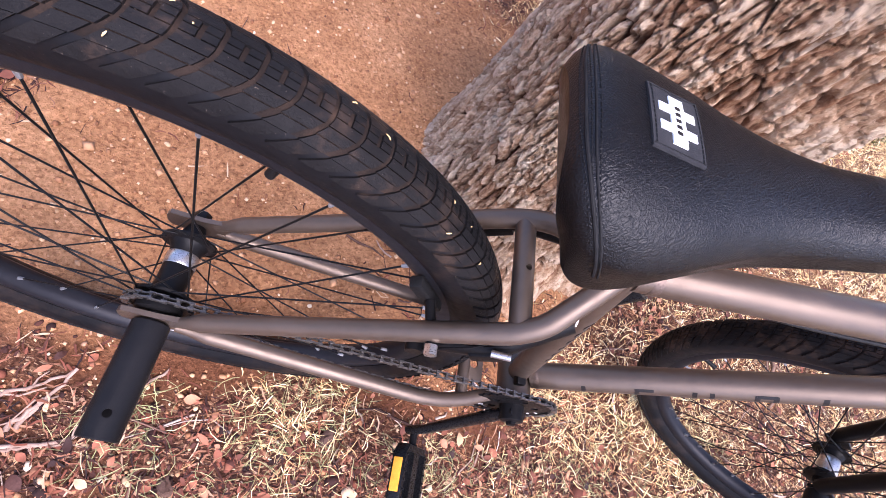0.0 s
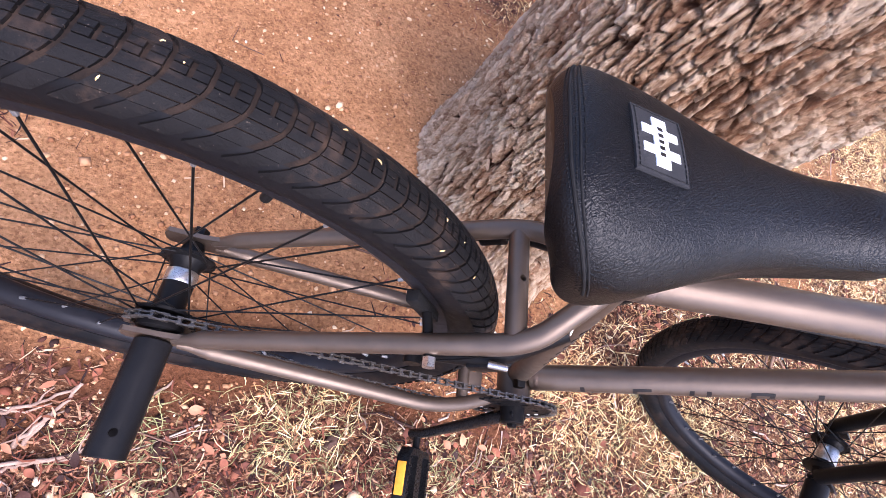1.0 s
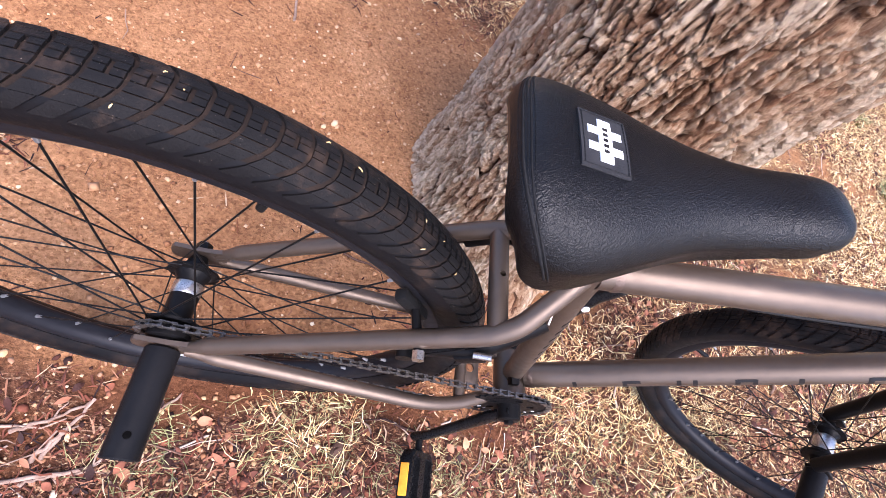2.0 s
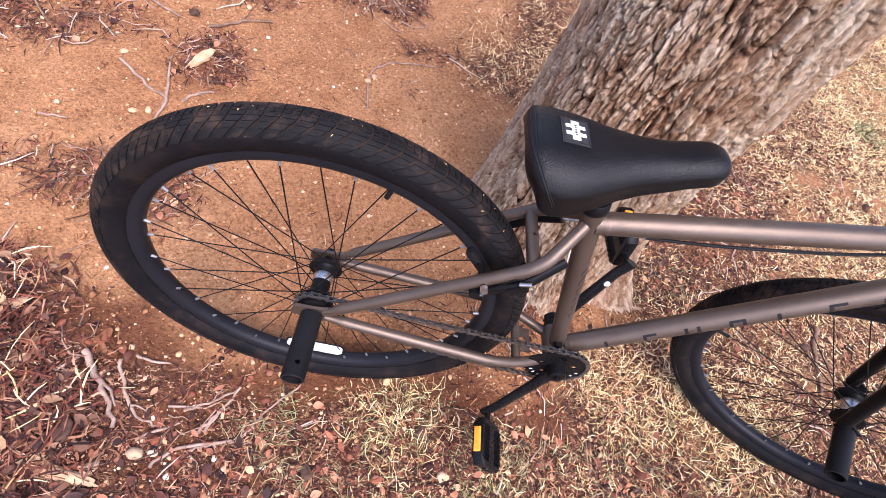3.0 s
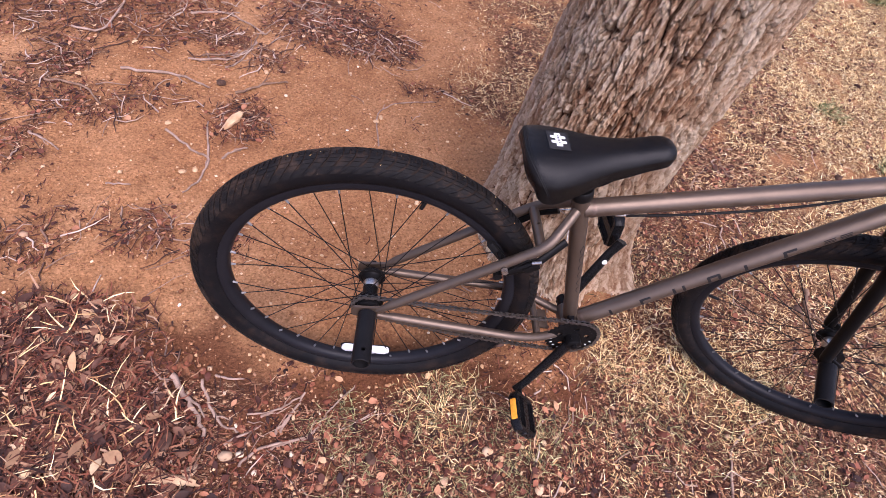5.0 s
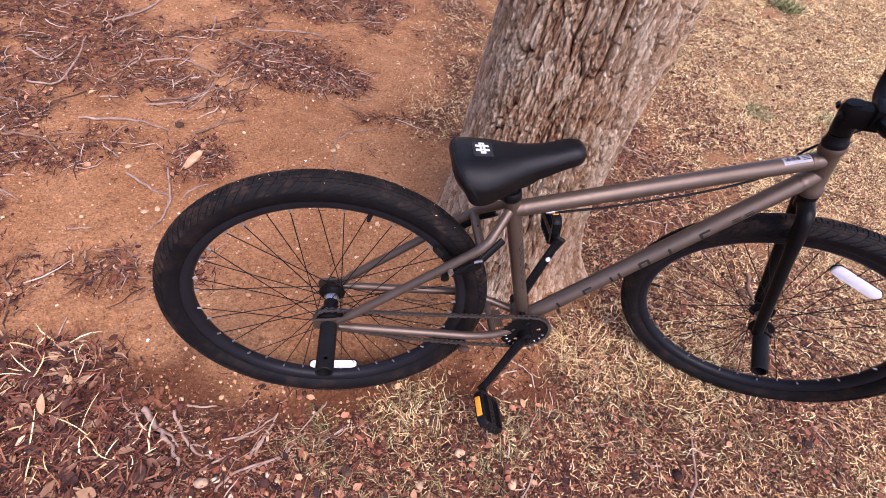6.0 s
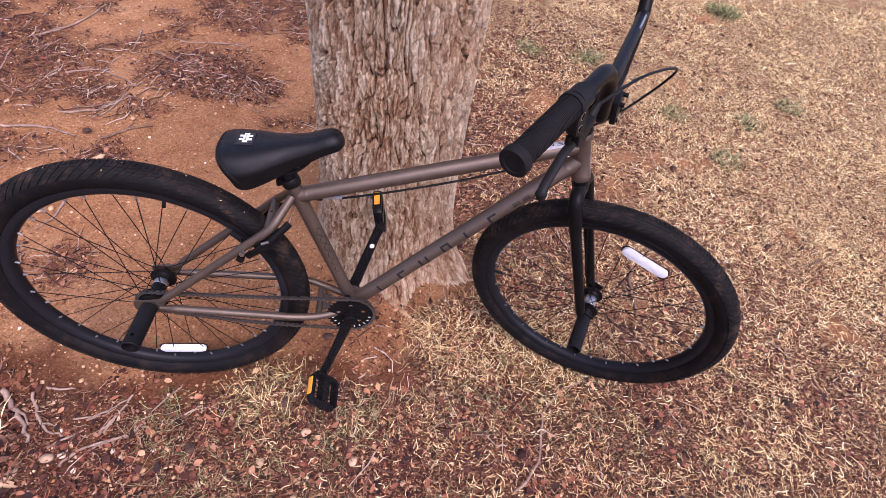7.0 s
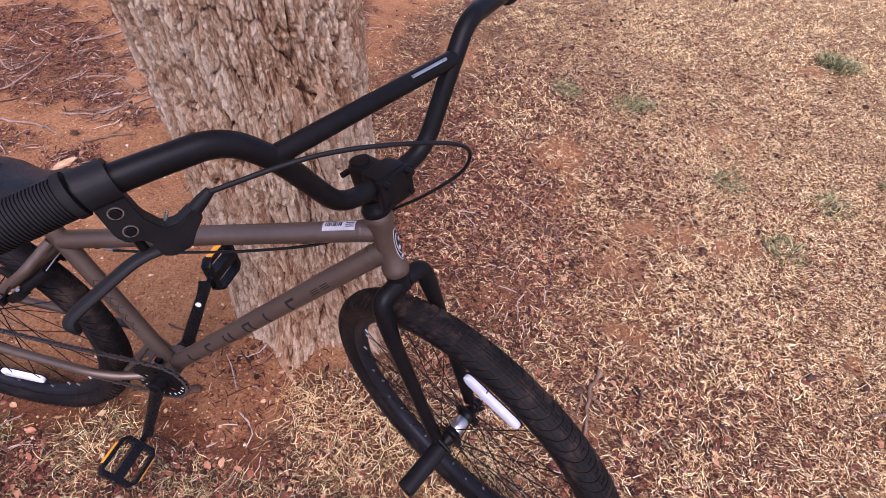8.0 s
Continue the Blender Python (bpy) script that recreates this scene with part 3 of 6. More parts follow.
def build_tree():
    front, back = np.linspace(radians(135), radians(410), 640), np.linspace(radians(50), radians(135), 34)
    a = np.concatenate([back[1:-1], front])
    rows = np.concatenate([np.linspace(-0.06, 1.32, 520), np.linspace(1.32, 4.2, 30)[1:]])
    A, Z = np.meshgrid(a, rows)
    # trunk: slight taper, flare and buttress roots at its foot
    R = 0.216 - 0.006 * np.clip(Z, 0, 2) + 0.006 * np.sin(2 * A + 0.6) + 0.004 * np.sin(5 * A + Z * 2) + 0.010 * (field(A * 3.2, Z * 2.5, 30) - 0.5)
    flare = np.exp(-np.clip(Z, 0, 9) / 0.12)
    lobes = np.zeros_like(A)
    for ang, wide, size in ((-80, 0.20, 0.085), (-33, 0.30, 0.115), (262, 0.5, 0.02), (60, 0.4, 0.05), (130, 0.4, 0.02)):
        d = np.angle(np.exp(1j * (A - radians(ang))))
        lobes += size * np.exp(-(d / wide) ** 2)
    R = R + flare * (0.020 + lobes) + 0.028 * np.exp(-np.clip(Z, 0, 9) / 0.4)
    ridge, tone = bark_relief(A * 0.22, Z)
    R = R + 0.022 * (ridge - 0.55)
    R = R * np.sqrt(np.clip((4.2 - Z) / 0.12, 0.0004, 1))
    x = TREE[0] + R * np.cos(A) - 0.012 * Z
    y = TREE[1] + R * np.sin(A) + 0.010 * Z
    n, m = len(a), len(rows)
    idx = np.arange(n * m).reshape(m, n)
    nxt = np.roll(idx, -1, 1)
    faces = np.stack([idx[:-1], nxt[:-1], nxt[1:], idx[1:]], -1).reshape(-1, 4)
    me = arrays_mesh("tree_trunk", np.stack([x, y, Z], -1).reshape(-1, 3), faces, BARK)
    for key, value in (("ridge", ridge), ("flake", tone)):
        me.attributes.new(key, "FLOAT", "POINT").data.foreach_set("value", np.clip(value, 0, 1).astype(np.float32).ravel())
    tree = tagged(new("tree"), "old tree trunk with thick furrowed grey-brown bark, standing in bare earth", "tree")
    tree.location = (TREE[0], TREE[1], 0)
    me.transform(Matrix.Translation((-TREE[0], -TREE[1], 0)))
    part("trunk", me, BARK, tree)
    # low roots that run out from the foot
    for ang, long, thick in ((-78, 0.20, 0.030), (-34, 0.20, 0.036)):
        a = radians(ang)
        pts, rad = [], []
        for k in range(22):
            f = k / 21
            r = 0.20 + long * f
            t = a + 0.16 * math.sin(3 * f + ang)
            gx, gy = TREE[0] + r * math.cos(t), TREE[1] + r * math.sin(t)
            rad.append(thick * (1 - 0.85 * f) * (1 + 0.10 * math.sin(9 * f + ang)))
            pts.append(Vector((gx - TREE[0], gy - TREE[1], float(height(gx, gy)) + rad[-1] * (0.5 - 0.75 * f))))
        b = tube(pts, rad, 26)
        for v in b.verts:
            v.co += 0.004 * Vector((noise.noise(v.co * 60), noise.noise(v.co * 60 + Vector((9, 0, 0))), noise.noise(v.co * 70 + Vector((0, 9, 0)))))
        root = part("root", b, BARK, tree)
        for key, k in (("ridge", 45), ("flake", 70)):
            root.data.attributes.new(key, "FLOAT", "POINT").data.foreach_set("value", [0.5 + 0.4 * noise.noise(v.co * k) for v in root.data.vertices])
    # loose plates of bark that stand proud of the trunk
    rnd = random.Random(4)
    for k in range(46):
        a0, z0 = radians(rnd.uniform(165, 385)), rnd.uniform(0.16, 1.25)
        wide, tall, lift = rnd.uniform(0.007, 0.015), rnd.uniform(0.022, 0.055), rnd.uniform(0.004, 0.008)
        slant = rnd.uniform(-0.12, 0.12)
        r0 = 0.218 - 0.006 * z0 + 0.006 * math.sin(2 * a0 + 0.6) + 0.03 * math.exp(-z0 / 0.4) + math.exp(-z0 / 0.13) * 0.05
        b = bmesh.new()
        grid, heights = [], []
        for i in range(9):
            v = i / 4 - 1
            grid.append([])
            for j in range(7):
                u = j / 3 - 1
                w = wide * (1 - abs(v) ** 3) ** 0.5 * (1 + 0.35 * math.sin(4 * v + k) * u)
                q = (1 - u ** 4) * (1 - v ** 4)
                r = r0 - 0.006 + (lift + 0.003 * math.sin(5 * u + 9 * v + k)) * q
                a = a0 + (u * w + slant * v * tall + 0.002 * math.sin(7 * v + 2 * k)) / r0
                z = z0 + v * tall
                grid[-1].append(b.verts.new((r * math.cos(a) - 0.012 * z, r * math.sin(a) + 0.010 * z, z)))
                heights.append(0.35 + 0.5 * q)
        for p, q in zip(grid, grid[1:]):
            for j in range(6):
                b.faces.new((p[j], p[j + 1], q[j + 1], q[j]))
        bark = part("bark_plate", b, BARK, tree)
        for key, value in (("ridge", heights), ("flake", [0.3 + 0.5 * rnd.random()] * len(heights))):
            bark.data.attributes.new(key, "FLOAT", "POINT").data.foreach_set("value", value)


build_tree()

# ---- bicycle ----
bicycle = tagged(new("bicycle"), "bronze-brown bicycle with black wheels and bars, leaning beside the tree", "bicycle")
bicycle.matrix_basis = BIKE @ Matrix.Translation((0, 0, -WHEEL_R))
BASE = Matrix.Translation((0, 0, WHEEL_R))     # from the bicycle's foot up to its rear axle
TURNED = BASE @ STEER


def piece(name, bm, material, label="", at=None):
    return part(name, bm, material, bicycle, label, at or BASE)


# frame tubes, in axle coordinates: x ahead, y to its left, z up
BB = Vector((0.477, 0, -0.043))
SEAT_TOP, TT_BACK, TT_FRONT, DT_FRONT = Vector((0.349, 0, 0.346)), Vector((0.366, 0, 0.311)), Vector((0.952, 0, 0.4765)), Vector((0.976, 0, 0.450))
DT_BACK = BB + Vector((0.019, 0, 0.0185))


def line(a, b, n=2):
    return [Vector(a).lerp(Vector(b), k / (n - 1)) for k in range(n)]


top_tube = piece("top_tube", tube(line(TT_BACK, TT_FRONT), 0.0172, 28), PAINT)
down_tube = piece("down_tube", tube(line(DT_BACK, DT_FRONT), 0.0190, 28), PAINT)
seat_tube = piece("seat_tube", tube(line(BB + Vector((-0.004, 0, 0.018)), SEAT_TOP), 0.0160, 28), PAINT)


def along_head(profile, segs=32):
    """A turned shape on the steering axis; s runs up from the head tube's top."""
    m = Matrix.Translation(HEAD_TOP) @ HEAD_UP.to_track_quat("Z", "Y").to_matrix().to_4x4()
    b = lathe(profile, segs, "z")
    bmesh.ops.transform(b, matrix=m, verts=b.verts[:])
    return b


head_tube = piece("head_tube", along_head([(0, 0.0215), (-0.003, 0.0225), (-0.014, 0.0225), (-0.019, 0.0195), (-0.098, 0.0195), (-0.104, 0.0225), (-0.115, 0.0225), (-0.118, 0.0215)]), PAINT)
piece("headset_cup", along_head([(0.0005, 0.0215), (0.007, 0.0225), (0.011, 0.0215), (0.014, 0.0190), (0.026, 0.0185)]), BLACK, at=TURNED)
piece("crown_race", along_head([(-0.1185, 0.0205), (-0.127, 0.0205), (-0.132, 0.0175)]), BLACK, at=TURNED)


def weld(a, b, r, name="weld_seam"):
    """A slightly lumpy ring of weld between two points close to one another."""
    a, b = Vector(a), Vector(b)
    d = (b - a).normalized()
    n = 7
    pts = [a.lerp(b, k / (n - 1)) for k in range(n)]
    return piece(name, tube(pts, [r * (1 + 0.02 * math.sin(math.pi * k / (n - 1))) for k in range(n)], 28), WELD)


weld(TT_BACK + Vector((0.012, 0, 0.003)), TT_BACK + Vector((0.020, 0, 0.005)), 0.0175)
weld(TT_FRONT - Vector((0.026, 0, 0.0066)), TT_FRONT - Vector((0.018, 0, 0.0046)), 0.0175)
weld(DT_FRONT - Vector((0.031, 0, 0.030)), DT_FRONT - Vector((0.024, 0, 0.0235)), 0.0193)
weld(DT_BACK + Vector((0.004, 0, 0.0037)), DT_BACK + Vector((0.010, 0, 0.0093)), 0.0193)
bottom_bracket = piece("bottom_bracket", lathe([(-0.037, 0.0235), (-0.035, 0.0255), (0.035, 0.0255), (0.037, 0.0235)], 32, "y", at=BB), PAINT)
for s in (-1, 1):
    piece("bearing_cup", lathe([(s * 0.0375, 0.021), (s * 0.044, 0.021), (s * 0.046, 0.018)], 24, "y", at=BB), BLACK)
    stay = [(0.020, s * 0.061, 0.010), (0.295, s * 0.058, 0.246), (0.314, s * 0.052, 0.264), (0.351, s * 0.012, 0.313)]
    stay.insert(1, Vector(stay[0]).lerp(Vector(stay[1]), 0.09))
    path = round_path(stay, 0.06, 8)
    piece("seat_stay", tube(path, [0.0058 + 0.0040 * min(1, k / 6) for k in range(len(path) - 1)] + [0.0092], 20), PAINT)
    stay = [(0.022, s * 0.061, -0.006), (0.335, s * 0.069, -0.028), (0.392, s * 0.057, -0.040), (0.462, s * 0.028, -0.048)]
    stay.insert(1, Vector(stay[0]).lerp(Vector(stay[1]), 0.09))
    path = round_path(stay, 0.05, 7)
    piece("chain_stay", tube(path, [0.0058 + 0.0040 * min(1, k / 6) for k in range(len(path))], 20), PAINT)
    b = bmesh.new()
    outline = [(-0.034, 0.008), (-0.03, 0.016), (0.006, 0.018), (0.034, 0.025), (0.040, 0.016), (0.030, 0.0), (0.040, -0.008), (0.034, -0.016), (0.006, -0.017), (-0.03, -0.013), (-0.034, -0.006)]
    ring = [[b.verts.new((x, s * y, z)) for x, z in outline] for y in (0.0575, 0.0630)]
    for k in range(len(outline)):
        q = (k + 1) % len(outline)
        b.faces.new((ring[0][k], ring[0][q], ring[1][q], ring[1][k]))
    b.faces.new(ring[0][::-1]), b.faces.new(ring[1])
    piece("dropout", b, PAINT)
bridge = carved(tube(line((0.300, -0.052, 0.249), (0.300, 0.052, 0.249)), 0.0098, 24), tube(line((0.300, 0.002, 0.229), (0.300, 0.002, 0.294)), 0.0032, 12))
piece("stay_bridge", bridge, PAINT)
piece("stay_bridge", tube(line((0.392, -0.048, -0.044), (0.392, 0.048, -0.044)), 0.0085, 16), PAINT)
b = block((0.030, 0.052, 0.004), pose(0.408, 0, -0.046), 0.001)
piece("bridge_plate", carved(b, tube(line((0.408, 0, -0.06), (0.408, 0, -0.03)), 0.007, 12)), PAINT)

# seat clamp, post and saddle
SEAT_UP = (SEAT_TOP - BB).normalized()
CLAMP = SEAT_TOP + SEAT_UP * 0.002
m = Matrix.Translation(CLAMP) @ SEAT_UP.to_track_quat("Z", "Y").to_matrix().to_4x4()
b = lathe([(-0.012, 0.0185), (-0.010, 0.0200), (0.006, 0.0200), (0.008, 0.0185)], 28, "z")
bmesh.ops.transform(b, matrix=m, verts=b.verts[:])
clamp = piece("seat_clamp", b, BLACK)
part("clamp_bolt", tube(line(CLAMP + Vector((-0.022, -0.016, -0.002)), CLAMP + Vector((-0.022, 0.016, -0.002))), 0.0045, 12), BLACK, clamp)
part("clamp_ear", block((0.012, 0.022, 0.014), Matrix.Translation(CLAMP + Vector((-0.022, 0, -0.002))), 0.002), BLACK, clamp)
piece("seat_post", tube(line(CLAMP, CLAMP + SEAT_UP * 0.045), 0.0128, 24), BLACK)
piece("saddle_clamp", block((0.052, 0.046, 0.016), pose(0.331, 0, 0.384, 0, -6, 0), 0.005), BLACK)
piece("clamp_plate", block((0.060, 0.030, 0.010), pose(0.336, 0, 0.374, 0, -14, 0), 0.003), BLACK)


def knots(table, s):
    xs, ys = zip(*table)
    # smooth interpolation through the table
    i = max(0, min(len(xs) - 2, sum(1 for q in xs if q <= s) - 1))
    h = xs[i + 1] - xs[i]
    f = (s - xs[i]) / h
    d = lambda k: (ys[min(k + 1, len(ys) - 1)] - ys[max(k - 1, 0)]) / (xs[min(k + 1, len(xs) - 1)] - xs[max(k - 1, 0)])
    return (2 * f ** 3 - 3 * f ** 2 + 1) * ys[i] + (f ** 3 - 2 * f ** 2 + f) * h * d(i) + (-2 * f ** 3 + 3 * f ** 2) * ys[i + 1] + (f ** 3 - f ** 2) * h * d(i + 1)


SADDLE_X0, SADDLE_X1, SADDLE_Y = 0.216, 0.463, 0.008
WIDE = [(0.0, 0.052), (0.012, 0.060), (0.04, 0.0690), (0.09, 0.0765), (0.2, 0.0785), (0.31, 0.072), (0.44, 0.057), (0.56, 0.0435), (0.68, 0.036), (0.8, 0.0325), (0.9, 0.030), (0.96, 0.024), (0.99, 0.014), (1.0, 0.004)]
CREST = [(0.0, 0.419), (0.012, 0.4275), (0.04, 0.4325), (0.1, 0.4355), (0.3, 0.439), (0.5, 0.444), (0.7, 0.454), (0.88, 0.469), (0.96, 0.467), (1.0, 0.453)]
DEEP = [(0.0, 0.050), (0.012, 0.058), (0.06, 0.067), (0.2, 0.075), (0.4, 0.066), (0.6, 0.050), (0.8, 0.040), (0.95, 0.030), (1.0, 0.010)]


def saddle_point(s, a):
    """A point of the cover: s from tail to nose, a from the right skirt (-1) over the crown (0) to the left (1)."""
    w, top, deep = knots(WIDE, s), knots(CREST, s), knots(DEEP, s)
    th = a * math.pi * 0.5
    y = w * math.copysign(abs(math.sin(th)) ** 0.72, a) * (1.0 - 0.10 * max(0, abs(a) - 0.8) / 0.2)
    z = top - deep * (1 - abs(math.cos(th)) ** 0.62)
    tuck = 0.032 * (1 - s) ** 7 * (1 - abs(math.cos(th)) ** 0.62) ** 1.5
    return Vector((SADDLE_X0 + (SADDLE_X1 - SADDLE_X0) * s + tuck, y + SADDLE_Y * (1 - s), z))


def saddle_mesh():
    b = bmesh.new()
    ns, na = 64, 48
    ss = [0.5 - 0.5 * math.cos(math.pi * k / ns) for k in range(ns + 1)]
    rows = []
    for s in ss:
        rows.append([b.verts.new(saddle_point(s, -1 + 2 * k / na)) for k in range(na + 1)])
    for p, q in zip(rows, rows[1:]):
        for k in range(na):
            b.faces.new((p[k], p[k + 1], q[k + 1], q[k]))
        b.faces.new((p[0], q[0], q[-1], p[-1]))
    b.faces.new(rows[0]), b.faces.new(rows[-1][::-1])
    return b


def over_cover(u, v, lift=0.0):
    """From plan metres on the saddle (u ahead of its tail, v to its left) to the cover."""
    s = u / (SADDLE_X1 - SADDLE_X0)
    w = knots(WIDE, s)
    a = math.copysign(math.asin(min(1, abs(v) / w) ** (1 / 0.72)), v) / (math.pi * 0.5)
    return saddle_point(s, a) + Vector((0, 0, lift))


saddle = piece("saddle", saddle_mesh(), VINYL, "padded black pebbled vinyl saddle")


def cover_sheet(u0, u1, v0, v1, lift, thick, nu=8, nv=8, skew=0.0):
    """A thin sheet that follows the cover."""
    b = bmesh.new()
    top = [[b.verts.new(over_cover(u0 + (u1 - u0) * i / nu + skew * j / nv, v0 + (v1 - v0) * j / nv, lift + thick)) for j in range(nv + 1)] for i in range(nu + 1)]
    low = [[b.verts.new(v.co - Vector((0, 0, thick + 0.001))) for v in r] for r in top]
    for i in range(nu):
        for j in range(nv):
            b.faces.new((top[i][j], top[i + 1][j], top[i + 1][j + 1], top[i][j + 1]))
    edge = [(i, 0) for i in range(nu)] + [(nu, j) for j in range(nv)] + [(i, nv) for i in range(nu, 0, -1)] + [(0, j) for j in range(nv, 0, -1)]
    for (i, j), (k, l) in zip(edge, edge[1:] + edge[:1]):
        b.faces.new((top[i][j], low[i][j], low[k][l], top[k][l]))
    return b


part("patch", cover_sheet(0.038, 0.072, -0.0235, 0.0235, 0.0003, 0.0011), PATCH, saddle, "sewn black patch with a white mark")
for v in (-0.0068, 0.0068):
    part("mark_bar", cover_sheet(0.0432, 0.0672, v - 0.0030, v + 0.0030, 0.0016, 0.0004, 5, 3), WHITE, saddle)
part("mark_bar", cover_sheet(0.0505, 0.0600, -0.0172, 0.0172, 0.0018, 0.0004, 3, 8), WHITE, saddle)
for k in range(5):
    part("mark_line", cover_sheet(0.0536, 0.0568, -0.0100 + 0.0045 * k, -0.0078 + 0.0045 * k, 0.0024, 0.0002, 2, 2), DECAL, saddle)
st = bmesh.new()
for k in range(13):
    for e in (-0.0215, 0.0215):
        u = 0.0395 + 0.0310 * k / 12
        tube([over_cover(u - 0.0008, e, 0.0018), over_cover(u + 0.0008, e, 0.0018)], 0.0003, 5, st)
    for u in (0.0400, 0.0703):
        v = -0.0205 + 0.041 * k / 12
        tube([over_cover(u, v - 0.0011, 0.0018), over_cover(u, v + 0.0011, 0.0018)], 0.0003, 5, st)
part("patch_stitching", st, THREAD, saddle)
# the two seams behind the seat panel, with their stitches
for s0, r in ((0.014, 0.0011), (0.030, 0.0007)):
    pts = [saddle_point(s0 + 0.15 * abs(k / 30 - 1) ** 2.6, (k / 30 - 1) * 0.93) for k in range(61)]
    part("seam", tube(pts, r, 8), THREAD, saddle)
st = bmesh.new()
for k in range(70):
    f = (k / 34.5 - 1) * 0.92
    for s0 in (0.007, 0.022, 0.039):
        s1 = s0 + 0.15 * abs(f) ** 2.6
        p, q = saddle_point(s1, f), saddle_point(s1, f + 0.013)
        tube([p + Vector((0, 0, 0.0003)), q + Vector((0, 0, 0.0003))], 0.00045, 5, st)
part("seam_stitching", st, THREAD, saddle)
part("saddle_rail", tube(round_path([(0.262, -0.018, 0.386), (0.295, -0.02, 0.374), (0.36, -0.02, 0.378), (0.392, -0.010, 0.402)], 0.02, 5), 0.0035, 10), BLACK, saddle)
part("saddle_rail", tube(round_path([(0.262, 0.018, 0.386), (0.295, 0.02, 0.374), (0.36, 0.02, 0.378), (0.392, 0.010, 0.402)], 0.02, 5), 0.0035, 10), BLACK, saddle)

# ---- wheels ----


def tyre_point(u, v, lift=0.0):
    """u: angle round the wheel; v: -1 to 1 across the tread; lift outward."""
    half = 0.0285
    th = v * radians(74)
    r = 0.0275
    y = (r + lift) * math.sin(th) * (half / 0.0275)
    rad = WHEEL_R - 0.002 - 0.0290 + (0.0290 * (abs(math.cos(th)) ** 0.82) + lift * math.cos(th))
    return Vector((rad * math.cos(u), y, rad * math.sin(u)))


def tyre_mesh():
    prof = []
    for k in range(25):
        p = tyre_point(0, -1 + 2 * k / 24)
        prof.append((p.y, p.x))
    side = [(0.0285, 0.341), (0.0275, 0.331), (0.0235, 0.322), (0.0185, 0.3165), (0.0170, 0.3145)]
    prof = [(-y, r) for y, r in side[::-1]] + prof + side
    prof.append((0.0, 0.3145))
    return lathe(prof, 144, "y", close=True)


def tread_mesh():
    """Blocks of tread: squares along the crown, long curved wings on the shoulders, with thin grooves between."""
    b = bmesh.new()
    n = 108
    pitch = 2 * math.pi / n
    gap = 0.075 * pitch

    def bend(v):
        return pitch * 1.7 * max(0.0, abs(v) - 0.16) ** 1.7

    def add(u0, u1, v0, v1, lift, nv, nu=1):
        top = [[b.verts.new(tyre_point(u0 + (u1 - u0) * i / nu + bend(v0 + (v1 - v0) * j / nv), v0 + (v1 - v0) * j / nv, lift)) for j in range(nv + 1)] for i in range(nu + 1)]
        low = [[b.verts.new(tyre_point(u0 + (u1 - u0) * i / nu + bend(v0 + (v1 - v0) * j / nv) + (0.012 * pitch) * (2 * i / nu - 1), v0 + (v1 - v0) * j / nv, -0.0006)) for j in range(nv + 1)] for i in range(nu + 1)]
        for i in range(nu):
            for j in range(nv):
                b.faces.new((top[i][j], top[i][j + 1], top[i + 1][j + 1], top[i + 1][j]))
        edge = [(i, 0) for i in range(nu)] + [(nu, j) for j in range(nv)] + [(i, nv) for i in range(nu, 0, -1)] + [(0, j) for j in range(nv, 0, -1)]
        for (i, j), (k, l) in zip(edge, edge[1:] + edge[:1]):
            b.faces.new((top[i][j], low[i][j], low[k][l], top[k][l]))

    for k in range(n):
        u = k * pitch
        for sgn in (-1, 1):
            add(u + gap, u + pitch * 0.5 - gap, *sorted((sgn * 0.014, sgn * 0.135)), 0.0019, 2)
            add(u + pitch * 0.5 + gap, u + pitch - gap, *sorted((sgn * 0.014, sgn * 0.135)), 0.0019, 2)
            add(u + gap, u + pitch - gap, *sorted((sgn * 0.160, sgn * 0.325)), 0.0020, 2)
            add(u + gap * 1.2, u + pitch - gap * 1.2, *sorted((sgn * 0.350, sgn * 0.52)), 0.0021, 2)
            add(u + gap * 1.8, u + pitch - gap * 1.8, *sorted((sgn * 0.540, sgn * 0.74)), 0.0022, 3)
            add(u + gap * 2.3, u + pitch - gap * 2.3, *sorted((sgn * 0.75, sgn * 1.05)), 0.0019, 3)
    return b


def mesh_of(name, bm, material):
    me = bpy.data.meshes.new(name)
    bmesh.ops.recalc_face_normals(bm, faces=bm.faces)
    bm.to_mesh(me)
    bm.free()
    me.materials.append(material)
    me.shade_smooth()
    me.set_sharp_from_angle(angle=radians(42))
    return me


tyre_me = mesh_of("tyre", tyre_mesh(), SIDEWALL)
tyre_me.materials.append(GROOVE)
for face in tyre_me.polygons:
    face.material_index = 1 if math.hypot(face.center.x, face.center.z) > WHEEL_R - 0.024 and abs(face.center.y) < 0.024 else 0
tread_me = mesh_of("tread", tread_mesh(), RUBBER)
rim_me = mesh_of("rim", lathe([(-0.0150, 0.3190), (-0.0158, 0.3120), (-0.0160, 0.3030), (-0.0120, 0.2960), (-0.0040, 0.2925), (0.0040, 0.2925), (0.0120, 0.2960), (0.0160, 0.3030), (0.0158, 0.3120), (0.0150, 0.3190), (0.0130, 0.3190), (0.0, 0.3120), (-0.0130, 0.3190)], 120, "y", close=True), RIM)
nipple_me = mesh_of("spoke_nipple", lathe([(0.0, 0.0027), (0.004, 0.0026), (0.0125, 0.0019)], 8, "z"), NIPPLE)


